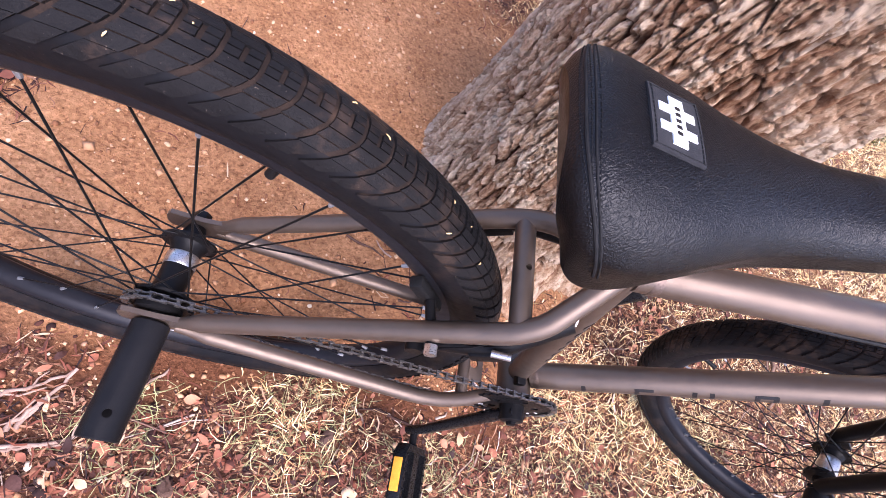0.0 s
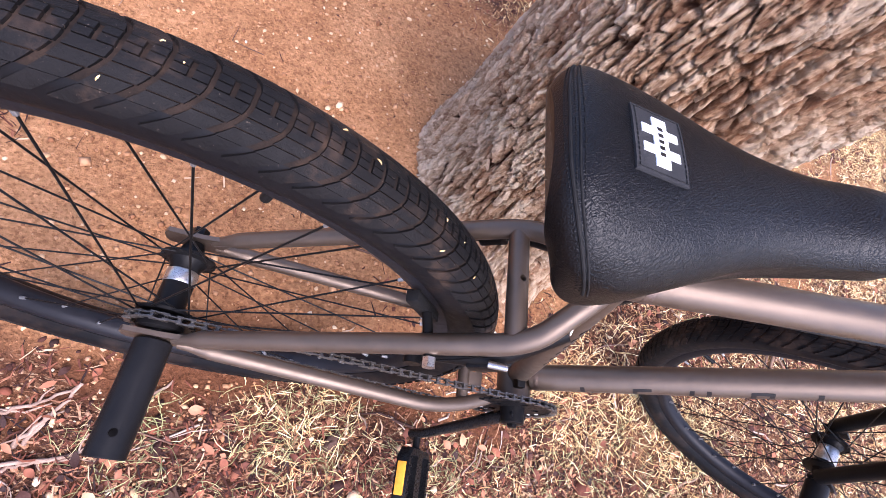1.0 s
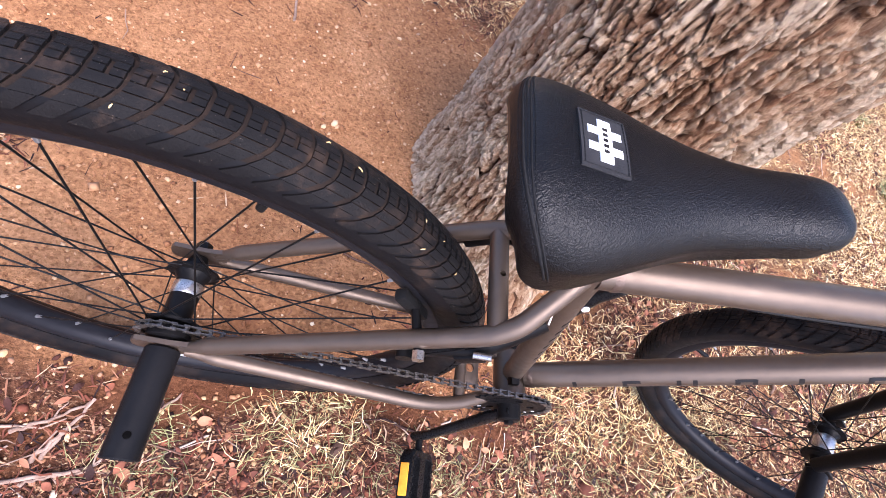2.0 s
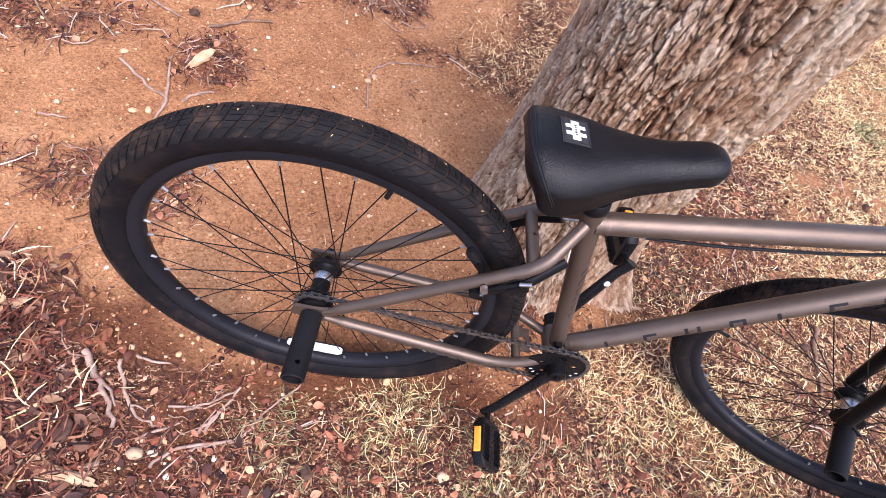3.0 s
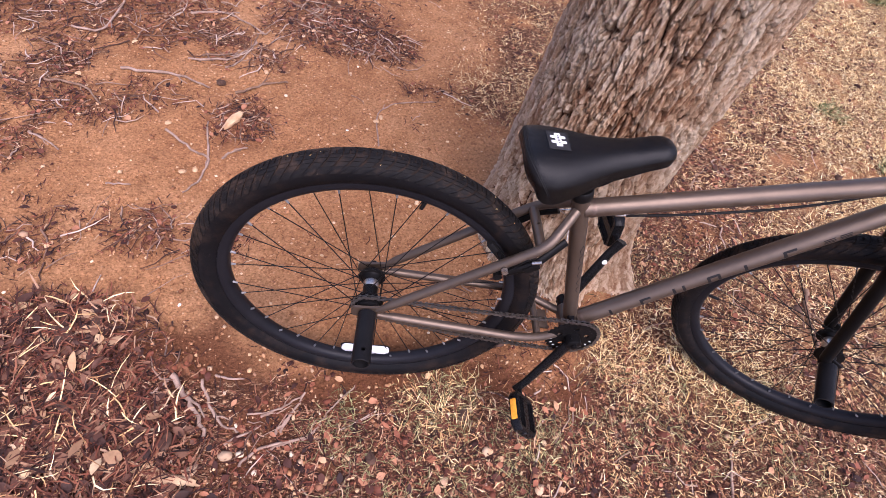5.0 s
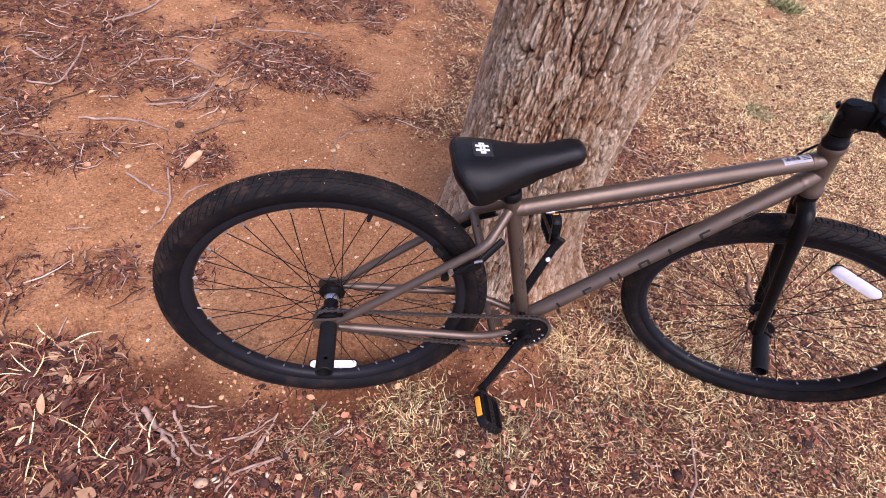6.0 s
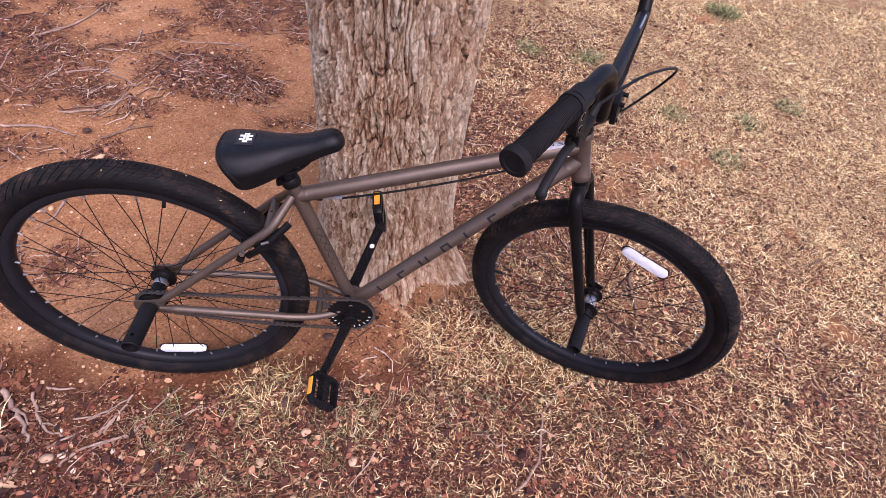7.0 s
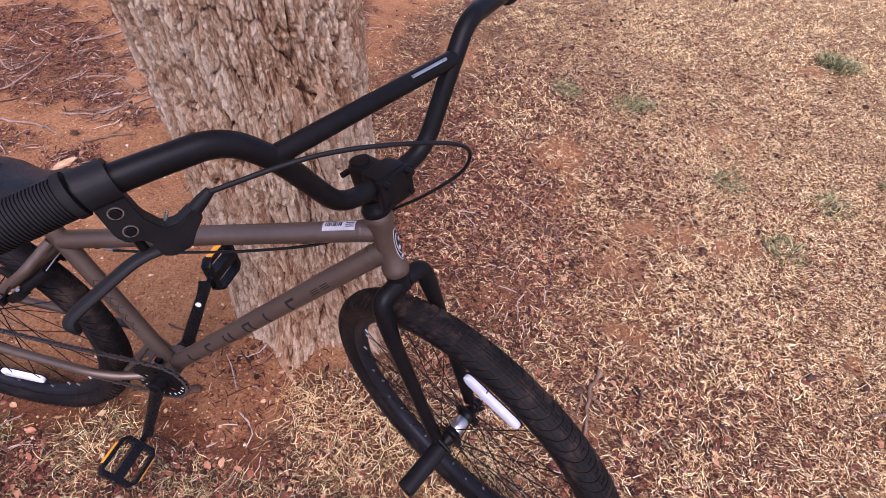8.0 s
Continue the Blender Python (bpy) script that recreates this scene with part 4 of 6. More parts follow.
def build_wheel(at, rear, turn):
    w = 0.034 if rear else 0.030
    prof = [(-w - 0.022, 0.010), (-w - 0.014, 0.013), (-w - 0.004, 0.0155), (-w - 0.0018, 0.0300), (-w + 0.0015, 0.0305), (-w + 0.003, 0.0215), (-w + 0.012, 0.0165),
            (w - 0.012, 0.0165), (w - 0.003, 0.0215), (w - 0.0015, 0.0305), (w + 0.0018, 0.0300), (w + 0.004, 0.0155), (w + 0.014, 0.013), (w + 0.022, 0.010)]
    wheel = piece("wheel", lathe(prof, 32, "y"), BLACK, "black spoked wheel with a wide rubber tyre", at)
    part("hub_band", lathe([(-0.004, 0.0168), (-0.003, 0.0173), (0.011, 0.0173), (0.012, 0.0168)] if rear else [(-0.016, 0.0168), (-0.015, 0.0174), (0.015, 0.0174), (0.016, 0.0168)], 32, "y", at=(0, 0.006 if rear else 0, 0)), STEEL, wheel, "bright steel hub band")
    part("axle", tube(line((0, -0.078, 0), (0, 0.078, 0)), 0.0055, 12), STEEL, wheel)
    part("rim", rim_me, RIM, wheel)
    part("tyre", tyre_me, SIDEWALL, wheel)
    part("tread", tread_me, RUBBER, wheel, "dusty black tread blocks")
    # 36 crossed spokes: flange holes to rim holes
    spoke = None
    for k in range(36):
        side = 1 if k % 2 else -1
        lead = 1 if (k // 2) % 2 else -1
        end = turn + 2 * math.pi * k / 36
        hole = end + lead * radians(58)
        a = Vector((0.0262 * math.cos(hole), side * (w + (0.0018 if lead > 0 else -0.002)), 0.0262 * math.sin(hole)))
        c = Vector((0.2935 * math.cos(end), side * 0.004, 0.2935 * math.sin(end)))
        q = (c - a).to_track_quat("Z", "Y").to_matrix().to_4x4()
        if spoke is None:
            spoke = mesh_of("spoke", tube([(0, 0, 0), (0, 0, 1)], 0.00105, 8), SPOKE)
        s = part("spoke", spoke, SPOKE, wheel, at=Matrix.Translation(a) @ q @ Matrix.Diagonal((1, 1, (c - a).length, 1)))
        part("spoke_nipple", nipple_me, NIPPLE, wheel, at=Matrix.Translation(c + (c - a).normalized() * 0.002) @ (a - c).to_track_quat("Z", "Y").to_matrix().to_4x4())
    return wheel


def on_wheel(angle, radius, y=0.0):
    a = radians(angle)
    return Matrix.Translation((radius * math.cos(a), y, radius * math.sin(a))) @ Matrix.Rotation(math.pi / 2 - a, 4, "Y")


rear_wheel = build_wheel(BASE, True, radians(4))
front_wheel = build_wheel(TURNED @ Matrix.Translation(FRONT), False, radians(1))


def reflector(wheel, angle, radius, size):
    """A long lens with round ends, in a slightly wider holder."""
    m = on_wheel(angle, radius, -0.006)
    made = []
    for grow, y0, y1 in ((1.0, -0.0045, 0.0035), (1.06, 0.0036, 0.0062)):
        bm = bmesh.new()
        h, l = size[1] / 2 * grow, size[0] / 2 * grow
        ring = [(l - h + h * math.cos(a), h * math.sin(a)) for a in (radians(-90 + 22.5 * k) for k in range(9))]
        ring += [(-x, -z) for x, z in ring]
        rows = [[bm.verts.new((x * k, y, z * k)) for x, z in ring] for k, y in ((0.96, y0), (1.0, y0 + 0.0012), (1.0, y1))]
        for p, q in zip(rows, rows[1:]):
            for k in range(18):
                bm.faces.new((p[k], p[(k + 1) % 18], q[(k + 1) % 18], q[k]))
        bm.faces.new(rows[0]), bm.faces.new(rows[-1][::-1])
        bmesh.ops.transform(bm, matrix=m, verts=bm.verts[:])
        made.append(bm)
    part("reflector", made[0], REFLECT, wheel, "white plastic spoke reflector")
    part("reflector_holder", made[1], PLASTIC, wheel)


rnd = random.Random(8)
for k in range(16):
    u, v = radians(rnd.uniform(45, 165)), rnd.uniform(-0.75, 0.3)
    du, dv = rnd.uniform(-0.009, 0.009), rnd.uniform(-0.10, 0.10)
    if k < 4:
        du, dv = du * 1.6, dv * 1.6
    part("straw_bit", tube([tyre_point(u, v, 0.0036), tyre_point(u + du * 0.5, v + dv * 0.4, 0.0042), tyre_point(u + du * 0.85, v + dv * 0.75, 0.0037)], [0.0003, 0.0006, 0.0003], 5), PALE_STRAW, rear_wheel)

reflector(rear_wheel, 270.5, 0.2525, (0.122, 0.026))
reflector(front_wheel, 77, 0.246, (0.124, 0.026))
part("valve", tube([(0.293 * math.cos(radians(73.5)), 0, 0.293 * math.sin(radians(73.5))), (0.270 * math.cos(radians(73.5)), 0, 0.270 * math.sin(radians(73.5)))], 0.0042, 12), PLASTIC, rear_wheel, "black valve with its cap")
part("valve", tube([(0.293 * math.cos(radians(190)), 0, 0.293 * math.sin(radians(190))), (0.266 * math.cos(radians(190)), 0, 0.266 * math.sin(radians(190)))], 0.0042, 12), PLASTIC, front_wheel, "black valve with its cap")


def peg_mesh(y0, y1, r, hole_angle):
    b = lathe([(y0, 0.006), (y0, r - 0.002), (y0 + (0.002 if y1 > y0 else -0.002), r), (y1 - (0.0012 if y1 > y0 else -0.0012), r), (y1, r - 0.0012), (y1, r - 0.0035), (y0 + (0.006 if y1 > y0 else -0.006), r - 0.0035), (y0 + (0.006 if y1 > y0 else -0.006), 0.006)], 40, "y", close=True)
    a = radians(hole_angle)
    y = y1 + (0.023 if y1 < y0 else -0.023)
    c = tube([(0, y, 0), (0.03 * math.cos(a), y, 0.03 * math.sin(a))], 0.0042, 16)
    return carved(b, c)


piece("peg", peg_mesh(-0.0645, -0.182, 0.0190, 84), PEG, "black steel axle peg with a drilled hole")
piece("peg", peg_mesh(-0.0615, -0.170, 0.0190, 200), PEG, "black steel axle peg", TURNED @ Matrix.Translation(FRONT))
for at, y in ((BASE, 0.0635), (TURNED @ Matrix.Translation(FRONT), 0.061)):
    b = lathe([(y, 0.011), (y + 0.002, 0.011)], 20, "y")
    nut = piece("axle_nut", lathe([(y + 0.002, 0.0100), (y + 0.012, 0.0100), (y + 0.013, 0.009)], 6, "y", bm=b), BLACK, at=at)

# ---- drive: sprocket, chain, chainring, cranks, pedals ----
CHAIN_Y, RING_R, COG_R = -0.0455, 0.0605, 0.0325


def toothed(radius, teeth, y, thick, at, inner):
    b = bmesh.new()
    rings = []
    for yy in (y - thick / 2, y + thick / 2):
        outer = [b.verts.new(Vector(((radius + (0.0028 if k % 4 in (1, 2) else -0.0022)) * math.cos(2 * math.pi * k / (4 * teeth)), yy, (radius + (0.0028 if k % 4 in (1, 2) else -0.0022)) * math.sin(2 * math.pi * k / (4 * teeth)))) + Vector(at)) for k in range(4 * teeth)]
        innr = [b.verts.new(Vector((inner * math.cos(2 * math.pi * k / (4 * teeth)), yy, inner * math.sin(2 * math.pi * k / (4 * teeth)))) + Vector(at)) for k in range(4 * teeth)]
        rings.append((outer, innr))
    n = 4 * teeth
    for k in range(n):
        q = (k + 1) % n
        (o0, i0), (o1, i1) = rings
        b.faces.new((o0[k], o0[q], o1[q], o1[k])), b.faces.new((i0[k], i1[k], i1[q], i0[q]))
        b.faces.new((o0[k], i0[k], i0[q], o0[q])), b.faces.new((o1[k], o1[q], i1[q], i1[k]))
    return b


freewheel = piece("freewheel", toothed(COG_R, 16, CHAIN_Y, 0.0022, (0, 0, 0), 0.012), BLACK)
part("freewheel_body", lathe([(-0.037, 0.019), (-0.038, 0.024), (-0.052, 0.024), (-0.054, 0.020)], 28, "y"), BLACK, freewheel)
chainring = piece("chainring", toothed(RING_R, 30, CHAIN_Y, 0.0024, BB, 0.044), BLACK, "black chainring with pale printed marks")
plate = lathe([(CHAIN_Y - 0.0016, 0.0455), (CHAIN_Y - 0.0016, 0.012), (CHAIN_Y + 0.0016, 0.012), (CHAIN_Y + 0.0016, 0.0455)], 48, "y", at=BB, close=True)
cut = bmesh.new()
for k in range(5):
    a = radians(72 * k + 20)
    p = BB + Vector((0.0335 * math.cos(a), CHAIN_Y, 0.0335 * math.sin(a)))
    merged(cut, tube(line(p + Vector((0, -0.01, 0)), p + Vector((0, 0.01, 0))), 0.0062, 14))
part("spider", carved(plate, cut), BLACK, chainring)
for k in range(10):
    a = radians(195 + 17 * k)
    c = BB + Vector((0.0495 * math.cos(a), CHAIN_Y - 0.0014, 0.0495 * math.sin(a)))
    part("print_bar", block((0.0022, 0.0006, 0.006), Matrix.Translation(c) @ Matrix.Rotation(math.pi / 2 - a, 4, "Y"), 0), WHITE, chainring)


def link_mesh(outer):
    b = bmesh.new()
    for s in (-1, 1):
        y = s * (0.0033 if outer else 0.0020)
        for x0, x1, h in ((-0.0092, -0.0035, 0.0042), (-0.0035, 0.0035, 0.0029), (0.0035, 0.0092, 0.0042)):
            block((x1 - x0, 0.0011, 2 * h), pose((x0 + x1) / 2, y, 0), 0, b)
    if not outer:
        for x in (-0.00635, 0.00635):
            tube([(x, -0.0042, 0), (x, 0.0042, 0)], 0.0026, 6, b)
    return b


def build_chain():
    d = Vector((BB.x, 0, BB.z))
    gap, ang = d.length, math.atan2(d.z, d.x)
    tilt = math.asin((RING_R - COG_R) / gap)
    straight = gap * math.cos(tilt)
    # upper run, round the ring, lower run, round the cog
    legs = [straight, RING_R * (math.pi + 2 * tilt), straight, COG_R * (math.pi - 2 * tilt)]
    total = sum(legs)
    n = 2 * round(total / 0.0127 / 2)
    inner, outer = mesh_of("link", link_mesh(False), CHAIN), mesh_of("link", link_mesh(True), CHAIN)
    up = ang + math.pi / 2 + tilt

    def at(s):
        s %= total
        e = Vector((math.cos(ang + tilt), 0, math.sin(ang + tilt)))
        if s < legs[0]:
            p = COG_R * Vector((math.cos(up), 0, math.sin(up))) + e * s
            return p + Vector((0, 0, -0.004 * math.sin(math.pi * s / legs[0]))), ang + tilt
        s -= legs[0]
        if s < legs[1]:
            a = up - s / RING_R
            return BB + RING_R * Vector((math.cos(a), 0, math.sin(a))), a - math.pi / 2
        s -= legs[1]
        low = ang - math.pi / 2 - tilt
        if s < legs[2]:
            e = -Vector((math.cos(ang - tilt), 0, math.sin(ang - tilt)))
            return BB + RING_R * Vector((math.cos(low), 0, math.sin(low))) + e * s + Vector((0, 0, -0.012 * math.sin(math.pi * s / legs[2]))), ang - tilt + math.pi
        s -= legs[2]
        a = low - s / COG_R
        return COG_R * Vector((math.cos(a), 0, math.sin(a))), a - math.pi / 2

    chain = None
    for k in range(n):
        p, a = at(total * k / n)
        m = Matrix.Translation(p + Vector((0, CHAIN_Y, 0))) @ Matrix.Rotation(-a, 4, "Y")
        if chain is None:
            chain = piece("chain", outer, CHAIN, "oily steel roller chain", BASE @ m)
            back = m.inverted()
        else:
            part("link", inner if k % 2 else outer, CHAIN, chain, at=back @ m)


build_chain()
CRANK = Vector((-0.335, 0, -0.942)).normalized()


def crank_mesh(sgn):
    d = CRANK if sgn < 0 else -CRANK
    y0, y1 = (0.058, 0.080) if sgn < 0 else (0.058, 0.090)
    p = [BB + Vector((0, sgn * y0, 0)) - d * 0.012, BB + Vector((0, sgn * (y0 + 0.001), 0)) + d * 0.03, BB + Vector((0, sgn * y1, 0)) + d * (0.182 if sgn < 0 else 0.168), BB + Vector((0, sgn * (y1 + 0.002), 0)) + d * (0.223 if sgn < 0 else 0.207)]
    b = tube(p, [0.0165, 0.0150, 0.0125, 0.0140], 14, squash=(0.62, 1.0))
    return b, BB + Vector((0, sgn * y1, 0)) + d * (0.212 if sgn < 0 else 0.196), d


for sgn in (-1, 1):
    b, end, d = crank_mesh(sgn)
    crank = piece("crank_arm", b, GLOSS, "black crank arm")
    part("crank_boss", lathe([(sgn * 0.046, 0.0185), (sgn * 0.068, 0.0175), (sgn * 0.070, 0.0150)], 24, "y", at=BB), BLACK, crank)
    part("crank_bolt", lathe([(sgn * 0.070, 0.0080), (sgn * 0.074, 0.0078), (sgn * 0.075, 0.006)], 6, "y", at=BB), BLACK, crank)
    if sgn > 0:
        p = BB + d * 0.146 + Vector((0, 0.0765, 0))
        part("crank_dot", lathe([(0.003, 0.0062), (-0.0014, 0.0060)], 18, "y", at=p), WHITE, crank, "round white sticker")
    tilt = 46 if sgn < 0 else -100
    m = Matrix.Translation(end + Vector((0, sgn * 0.076, 0))) @ Matrix.Rotation(radians(tilt), 4, "Y")
    # pedal: cage with two windows round a barrel, and a reflector fore and aft
    cage = bmesh.new()
    hx, hy = 0.046, 0.048
    outline = [(-hx, -hy + 0.014), (-hx + 0.012, -hy), (hx - 0.012, -hy), (hx, -hy + 0.014), (hx, hy - 0.014), (hx - 0.012, hy), (-hx + 0.012, hy), (-hx, hy - 0.014)]
    rings = [[cage.verts.new((x * k, y * k, z)) for x, y in outline] for k, z in ((0.97, -0.0115), (1.0, -0.008), (1.0, 0.008), (0.97, 0.0115))]
    for r, q in zip(rings, rings[1:]):
        for k in range(8):
            cage.faces.new((r[k], r[(k + 1) % 8], q[(k + 1) % 8], q[k]))
    cage.faces.new(rings[0][::-1]), cage.faces.new(rings[-1])
    holes = bmesh.new()
    for x in (-0.0240, 0.0240):
        block((0.0260, 0.074, 0.06), pose(x, 0, 0), 0.004, holes)
    cage = carved(cage, holes)
    bmesh.ops.transform(cage, matrix=m, verts=cage.verts[:])
    pedal = piece("pedal", cage, GLOSS, "black plastic platform pedal with amber reflectors")
    bar = lathe([(-0.050, 0.0085), (-0.046, 0.0105), (0.046, 0.0105), (0.050, 0.009)], 20, "y")
    bmesh.ops.transform(bar, matrix=m, verts=bar.verts[:])
    part("barrel", bar, GLOSS, pedal)
    part("spindle", tube([end, end + Vector((0, sgn * 0.032, 0))], 0.0065, 14), BLACK, pedal)
    for x in (-1, 1):
        part("pedal_reflector", block((0.004, 0.050, 0.0150), m @ pose(x * (hx + 0.0005), 0, 0), 0.0015), AMBER, pedal, "amber plastic reflector")
    tooth = mesh_of("grip_tooth", block((0.0036, 0.0032, 0.003), None, 0.0006), GLOSS)
    for x in (-0.040, 0.040):
        for k in range(6):
            for z in (-1, 1):
                part("grip_tooth", tooth, GLOSS, pedal, at=m @ pose(x, -0.032 + 0.0128 * k, z * 0.0125))

# ---- fork, stem, handlebar ----
CROWN = HEAD_TOP - HEAD_UP * 0.141
fork = piece("fork", tube([CROWN - HEAD_UP * 0.012, CROWN + HEAD_UP * 0.014], 0.0185, 24), BLACK, "black steel fork", TURNED)
for s in (-1, 1):
    # blades leave the crown with round shoulders, then run straight to the dropouts
    p = round_path([CROWN + Vector((0.002, s * 0.010, 0.000)), CROWN + Vector((0.004, s * 0.050, -0.003)), CROWN + Vector((0.030, s * 0.0565, -0.075)), FRONT + Vector((-0.016, s * 0.0565, 0.012))], 0.045, 8)
    part("fork_leg", tube(p, [0.0165] * 10 + [0.0165 - 0.0035 * k / (len(p) - 11) for k in range(len(p) - 10)], 20), BLACK, fork)
    part("fork_dropout", block((0.034, 0.006, 0.036), Matrix.Translation(FRONT + Vector((0.001, s * 0.0575, 0.004))) @ pose(0, 0, 0, 0, 18, 0), 0.0025), BLACK, fork)

STEM = HEAD_TOP + HEAD_UP * 0.060
BAR = Vector((0.975, 0, 0.590))
b = along_head([(0.027, 0.0175), (0.031, 0.0190), (0.080, 0.0190), (0.084, 0.0165), (0.0845, 0.006)], 28)
stem = piece("stem", b, BLACK, "black forged stem", TURNED)
part("stem_body", block((0.060, 0.040, 0.040), Matrix.Translation(STEM.lerp(BAR, 0.5)) @ pose(0, 0, 0, 0, -10, 0), 0.008), BLACK, stem)
part("bar_clamp", block((0.036, 0.052, 0.040), Matrix.Translation(BAR) @ pose(0, 0, 0, 0, -12, 0), 0.007), BLACK, stem)
part("face_plate", block((0.012, 0.056, 0.046), Matrix.Translation(BAR + Vector((0.019, 0, -0.002))) @ pose(0, 0, 0, 0, -12, 0), 0.004), BLACK, stem)
for s in (-1, 1):
    for z in (-1, 1):
        part("stem_bolt", tube([BAR + Vector((0.020, s * 0.020, z * 0.0165)), BAR + Vector((0.031, s * 0.020, z * 0.0165 + 0.001))], 0.0046, 12), BLACK, stem)
    part("pinch_bolt", tube([STEM + Vector((-0.021, s * 0.012, 0.006)), STEM + Vector((-0.021, s * 0.024, 0.006))], 0.0045, 12), BLACK, stem)
b = along_head([(0.084, 0.0155), (0.089, 0.0145), (0.0895, 0.004)], 24)
part("top_cap", b, BLACK, stem)


def bar_side(s):
    return [BAR, BAR + Vector((0, s * 0.076, 0.004)), Vector((0.968, s * 0.140, 0.704)), Vector((0.957, s * 0.178, 0.741)), Vector((0.940, s * 0.281, 0.742)), Vector((0.906, s * 0.428, 0.722))]


path = [p for p in round_path(bar_side(-1), 0.055, 10)[::-1]] + [p for p in round_path(bar_side(1), 0.055, 10)[1:]]
handlebar = piece("handlebar", tube(path, 0.0128, 24), BLACK, "black high-rise handlebar with a cross tube", TURNED)
part("cross_tube", tube(line((0.968, -0.141, 0.706), (0.968, 0.141, 0.706)), 0.0108, 20), BLACK, handlebar)
part("print_bar", tube(line((0.973, 0.055, 0.7145), (0.973, 0.118, 0.7145)), 0.0022, 8), STEEL, handlebar, "worn silvery print")
for s in (-1, 1):
    a, c = Vector((0.9370, s * 0.294, 0.7402)), Vector((0.9056, s * 0.430, 0.7217))
    d = (c - a).normalized()
    ln = (c - a).length
    prof = [(0.0, 0.0150), (0.0005, 0.0195), (0.007, 0.0195), (0.0075, 0.0165)]
    k, z = 0, 0.009
    while z < ln - 0.016:
        prof += [(z, 0.0166), (z + 0.0004, 0.0178), (z + 0.0016, 0.0178), (z + 0.0020, 0.0166)]
        z += 0.0026
    prof += [(ln - 0.0135, 0.0170), (ln - 0.013, 0.0205), (ln - 0.002, 0.0210), (ln, 0.0195), (ln + 0.0002, 0.0140), (ln - 0.0015, 0.0125)]
    g = lathe(prof, 28, "z")
    bmesh.ops.transform(g, matrix=Matrix.Translation(a) @ d.to_track_quat("Z", "Y").to_matrix().to_4x4(), verts=g.verts[:])
    grip = part("grip", g, GRIP, handlebar, "black ribbed rubber grip")

# brake lever on the right side: clamp, flat moulded body, blade and bolts
LV = Vector((0.9405, -0.279, 0.7417))
out = Vector((-0.236, -0.967, -0.092)).normalized()
dwn = (Vector((0.10, 0, -1)) - out * Vector((0.10, 0, -1)).dot(out)).normalized()
fwd = out.cross(dwn)
b = lathe([(-0.013, 0.0132), (-0.013, 0.0178), (0.013, 0.0178), (0.013, 0.0132)], 28, "z", close=True)
bmesh.ops.transform(b, matrix=Matrix.Translation(LV) @ out.to_track_quat("Z", "X").to_matrix().to_4x4(), verts=b.verts[:])
lever = piece("brake_lever", b, PLASTIC, "black plastic brake lever", TURNED)


def at_lever(o, f, d):
    return LV + out * o + fwd * f + dwn * d


def slab(outline, f0, f1, bevel=0.0015):
    """A flat moulded shape between two depths, from (outward, down) corners."""
    bm = bmesh.new()
    rings = [[bm.verts.new(at_lever(o, f, d)) for o, d in outline] for f in (f0, f1)]
    n = len(outline)
    for k in range(n):
        bm.faces.new((rings[0][k], rings[0][(k + 1) % n], rings[1][(k + 1) % n], rings[1][k]))
    bm.faces.new(rings[0][::-1]), bm.faces.new(rings[1])
    bmesh.ops.recalc_face_normals(bm, faces=bm.faces)
    bmesh.ops.bevel(bm, geom=bm.edges[:], offset=bevel, segments=2, affect="EDGES")
    return bm


part("lever_body", slab([(0.0125, 0.006), (0.0135, 0.044), (0.009, 0.054), (-0.002, 0.058), (-0.006, 0.066), (-0.006, 0.082), (-0.014, 0.088), (-0.031, 0.087), (-0.041, 0.074), (-0.054, 0.061), (-0.049, 0.050), (-0.033, 0.057), (-0.022, 0.055), (-0.014, 0.036), (-0.0125, 0.006)], -0.004, 0.0125), PLASTIC, lever)
part("cable_barrel", tube([at_lever(-0.050, 0.004, 0.0555), at_lever(-0.060, 0.004, 0.0495), at_lever(-0.070, 0.004, 0.044)], [0.0068, 0.0062, 0.0045], 14), PLASTIC, lever)
for d in (0.022, 0.043):
    part("lever_bolt", tube([at_lever(0.001, 0.012, d), at_lever(0.001, 0.0150, d)], 0.0046, 6), BLACK, lever)
    part("bolt_ring", lathe([(0.0, 0.0060), (0.0010, 0.0060), (0.0010, 0.0050), (0.0, 0.0050)], 20, "z", close=True), STEEL, lever, at=Matrix.Translation(at_lever(0.001, 0.0124, d)) @ fwd.to_track_quat("Z", "Y").to_matrix().to_4x4())
blade = round_path([at_lever(-0.030, 0.004, 0.081), at_lever(0.006, 0.004, 0.078), at_lever(0.022, 0.005, 0.080), at_lever(0.078, 0.012, 0.096), at_lever(0.088, 0.014, 0.101), at_lever(0.088, 0.014, 0.114)], 0.014, 6)
part("lever_blade", tube(blade, [0.0058] * (len(blade) - 6) + [0.006, 0.0064, 0.0068, 0.007, 0.0066, 0.0050], 12, squash=(1.25, 0.8)), PLASTIC, lever)
part("blade_spring", tube([at_lever(0.004, 0.0, 0.060), at_lever(0.004, 0.0, 0.074)], 0.0042, 10), BLACK, lever)
part("adjuster_screw", tube([at_lever(-0.024, 0.0, 0.056), at_lever(-0.030, -0.001, 0.048)], 0.0016, 8), STEEL, lever)


